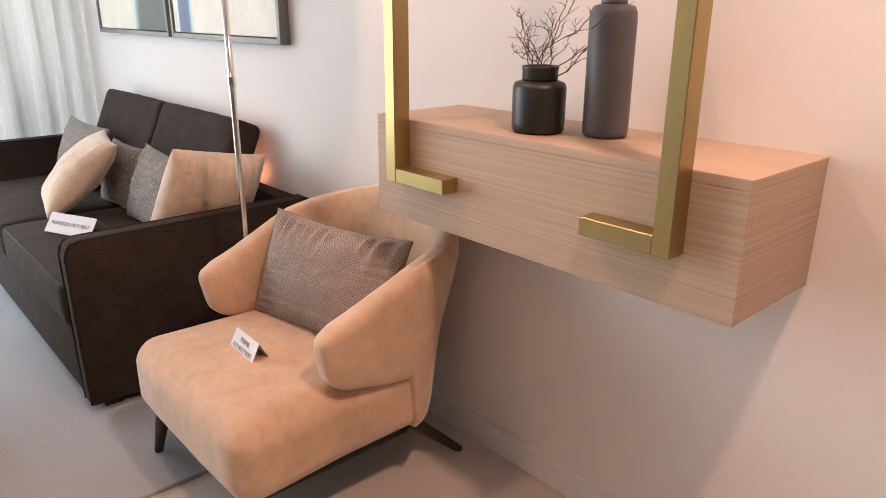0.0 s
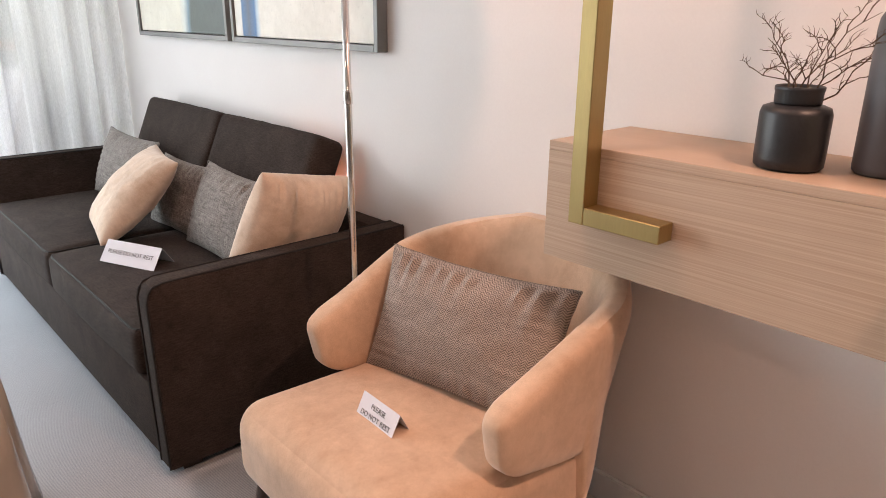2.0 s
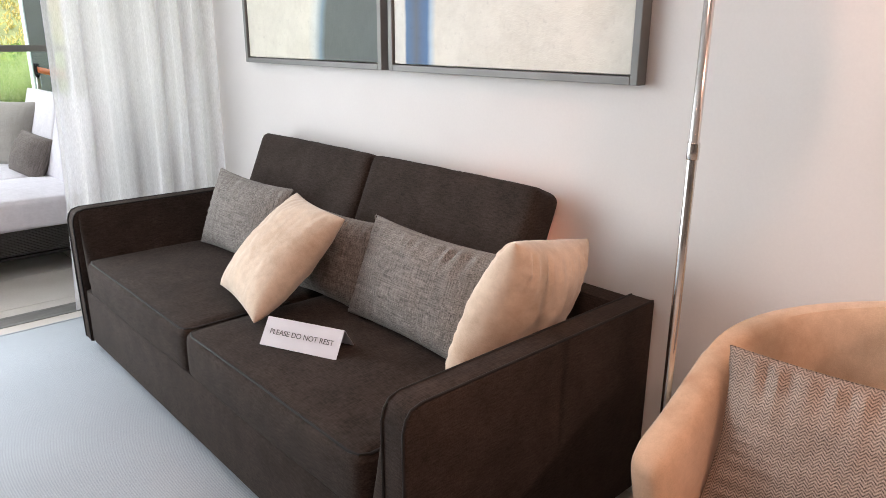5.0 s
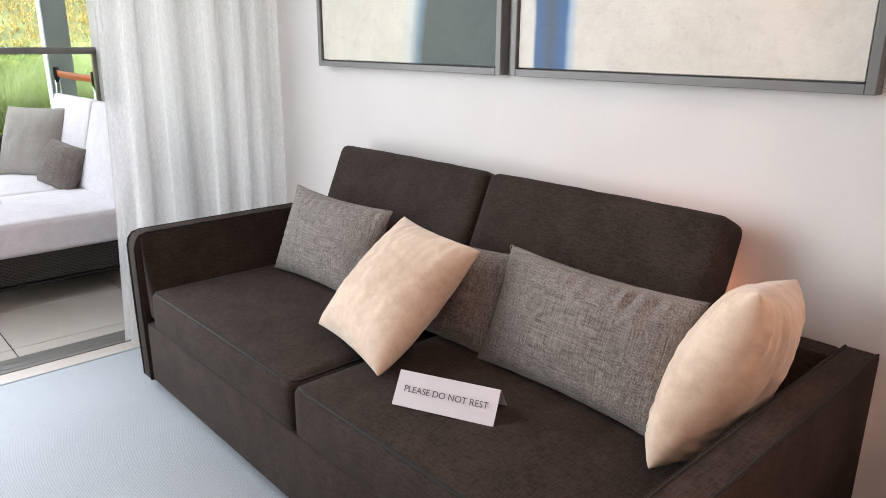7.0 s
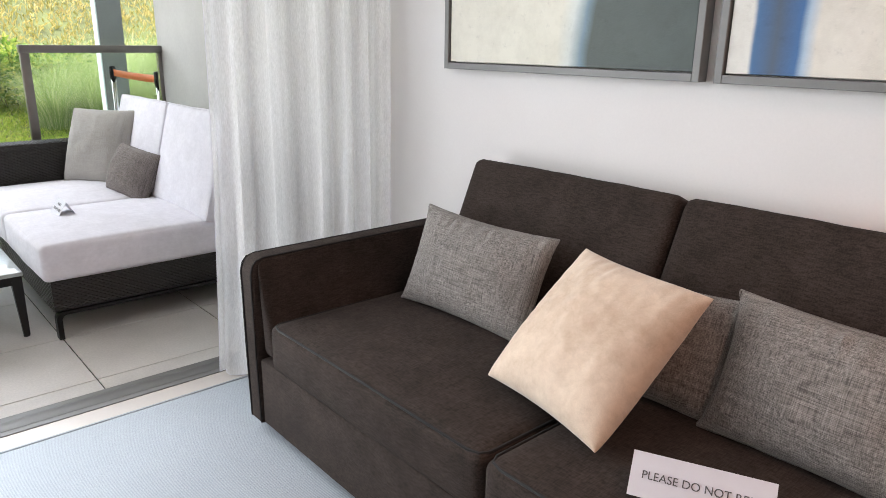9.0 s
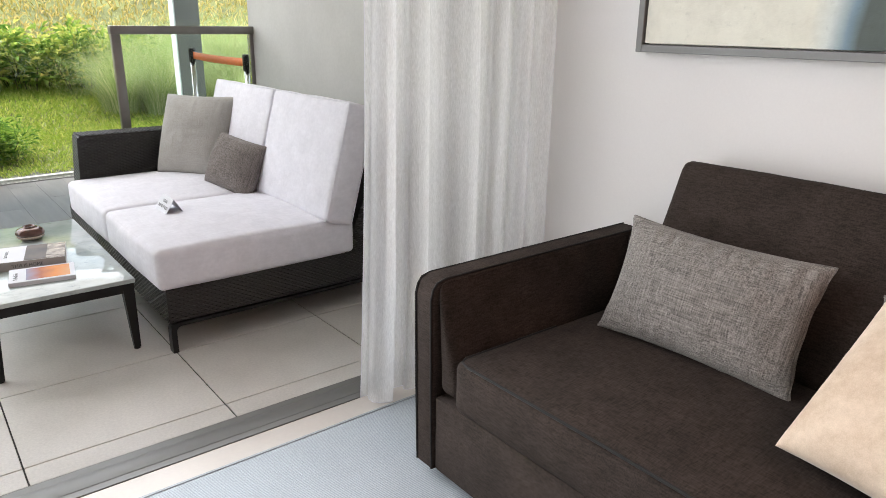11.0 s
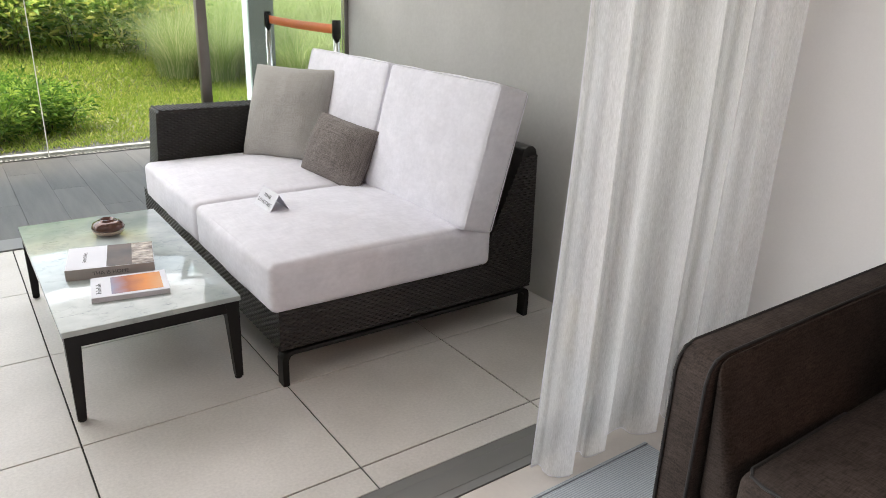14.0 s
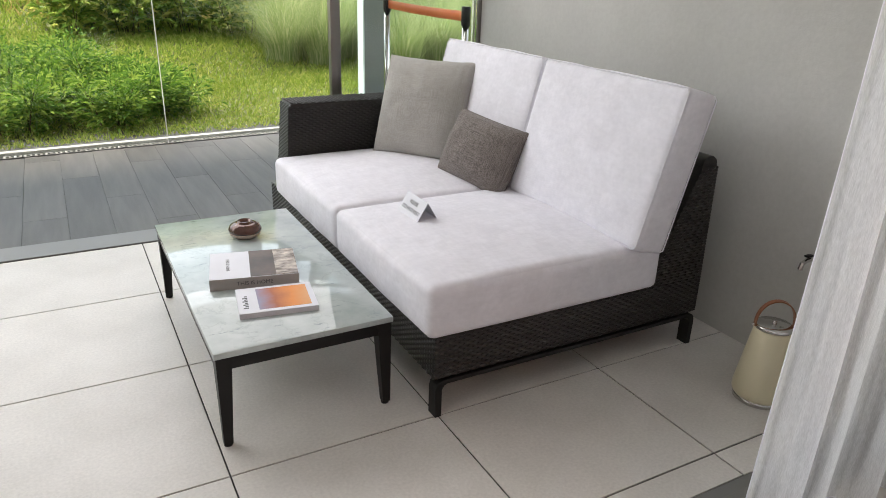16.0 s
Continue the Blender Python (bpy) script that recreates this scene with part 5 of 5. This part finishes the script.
for i, (x, y, w, d, h) in enumerate(((-2.3, 10.95, 1.0, 0.9, 0.5), (-1.55, 10.95, 1.0, 0.9, 0.52), (-0.85, 10.95, 0.95, 0.85, 0.5), (-0.2, 10.95, 0.85, 0.8, 0.48), (-1.9, 11.7, 1.1, 0.9, 0.6), (-1.0, 11.7, 1.1, 0.9, 0.62), (-0.25, 11.65, 1.0, 0.9, 0.6), (0.25, 11.3, 0.7, 0.8, 0.42), (-1.4, 12.4, 1.1, 0.9, 0.65), (-0.5, 12.35, 1.0, 0.8, 0.6))):
    shrub("low leafy green shrub at the edge of the lawn", x, y, height(x, y), w, d, h, 2800, 0.07, 0.021, LEAF1, "near shrubs")
for i, (x, y, h) in enumerate(((-0.25, 15.2, 1.1), (0.45, 15.0, 1.1), (1.2, 15.2, 1.15), (1.9, 15.0, 1.05), (2.55, 15.2, 1.0), (0.1, 16.0, 1.1), (0.9, 16.0, 1.15), (2.2, 16.0, 1.0))):
    shrub("broad-leaved green shrub in the far planting bed", x, y, height(x, y), 1.1, 1.0, h, 1000, 0.15, 0.06, LEAF2, "far shrubs", 12)


def grass_clump(label, x, y, h, n):
    z = height(x, y)
    ob = thing("ornamental_grass", label, "grass", x, y, z, "fountain grasses")
    verts, faces = [], []
    for i in range(n):
        a = rng.uniform(0, 2 * math.pi)
        r0, lean_ = rng.uniform(0, 0.26), rng.uniform(0.2, 1.25)
        L, wd = h * rng.uniform(0.5, 1.25), rng.uniform(0.0018, 0.004)
        bend = rng.normal(0, 0.5)
        c, s = math.cos(a), math.sin(a)
        base_i = len(verts)
        for q in range(6):
            t = q / 5
            c, s = math.cos(a + bend * t * t), math.sin(a + bend * t * t)
            rr_ = r0 + lean_ * L * t ** 1.8
            zz = L * (t - 0.38 * lean_ * t ** 3)
            ww = wd * (1 - 0.85 * t)
            verts += [(c * rr_ - s * ww, s * rr_ + c * ww, zz), (c * rr_ + s * ww, s * rr_ - c * ww, zz)]
        for q in range(5):
            b0 = base_i + 2 * q
            faces.append((b0, b0 + 1, b0 + 3, b0 + 2))
    me = bpy.data.meshes.new("blades")
    me.from_pydata(verts, [], faces)
    me.materials.append(BLADE)
    bl = new("blades", me)
    bl.parent = ob
    ROOT[bl] = ROOT[ob]
    tagged(bl, "long arching pale green blades", kind="stuff")


for x, y, h in ((2.05, 13.7, 0.95), (2.5, 13.5, 1.0), (2.95, 13.8, 1.0), (2.3, 14.4, 1.05), (2.8, 14.5, 1.1), (3.2, 14.6, 1.15), (3.9, 14.9, 1.2), (4.6, 14.6, 1.2), (5.3, 14.9, 1.15), (3.5, 15.6, 1.2), (4.3, 15.8, 1.25), (5.1, 15.7, 1.2), (5.9, 15.2, 1.1), (6.5, 15.6, 1.1), (3.3, 12.9, 0.9), (3.9, 13.1, 1.0), (4.6, 13.3, 1.0), (5.2, 13.2, 1.0), (5.9, 13.8, 1.0)):
    grass_clump("tall feathery fountain grass clump", x, y, h, 1100)


def grass_field(name, label, n, x0, x1, y0, y1, lo, hi, wd, material):
    x = rng.uniform(x0, x1, n)
    y = rng.uniform(0, 1, n) ** 1.25 * (y1 - y0) + y0
    keep = y > 10.36 + 0.069 * x
    x, y = x[keep], y[keep]
    n = len(x)
    z = np.array([height(a, b) for a, b in zip(x, y)]) - 0.004
    p = np.stack([x, y, z], axis=1)
    d = np.stack([rng.normal(0, 0.5, n), rng.normal(0, 0.5, n), np.ones(n)], axis=1)
    far = 1 + (y - y0) / (y1 - y0)
    me = leaf_mesh(name, p, d, rng.uniform(lo, hi, n) * far, wd * far * rng.uniform(0.7, 1.3, n), 0.12, material)
    ob = new(name, me)
    tagged(ob, label, "grass", "", "stuff")


grass_field("lawn_grass", "short bright green lawn grass", 60000, -2.6, 5.0, 10.3, 15.2, 0.025, 0.06, 0.006, GRASS)
grass_field("lawn_grass_far", "green and straw-coloured grass up the slope", 20000, -4, 9, 14.6, 17.5, 0.05, 0.11, 0.014, GRASS)
grass_field("slope_grass", "dry straw-coloured grass on the slope", 30000, -5, 14, 16.0, 32, 0.08, 0.16, 0.03, DRYGRASS)

# ---- floor pieces: tiles and planks ----
XL = [-3.69, -3.30, -2.70, -2.10, -1.515, -0.912, -0.308, 0.302, 0.918, 1.514]
YL = [5.737, 5.84, 6.338, 6.943, 7.557, 8.131]
cache = {}


def tile(parent, x0, x1, y0, y1, z0, z1, gap, material, r, name):
    key = (round(x1 - x0, 3), round(y1 - y0, 3), name)
    if key not in cache:
        w, d = (x1 - x0) / 2 - gap, (y1 - y0) / 2 - gap
        cache[key] = mesh_of(box(-w, w, -d, d, z0, z1, r, 1), material, False, name)
    ob = new(name, cache[key])
    ob.parent = parent
    ob.location = ((x0 + x1) / 2, (y0 + y1) / 2, 0)


for xa, xb in zip(XL, XL[1:]):
    for ya, yb in zip(YL, YL[1:]):
        tile(balcony, xa, xb, ya, yb, -0.02, 0.0, 0.0025, PORCELAIN, 0.001, "tile")
PW, PL = 0.2, 1.2
for i in range(34):
    x0 = -3.2 + i * PW
    off = (i * 0.47) % PL
    y = 8.302 - off
    while y < 10.4:
        ya, yb = max(y, 8.302), min(y + PL, front(x0) - 0.012)
        if yb - ya > 0.03:
            tile(deck, x0, x0 + PW, round(ya, 2), round(yb, 2), -0.03, 0.0, 0.0005, PLANK, 0.0007, "plank")
        y += PL
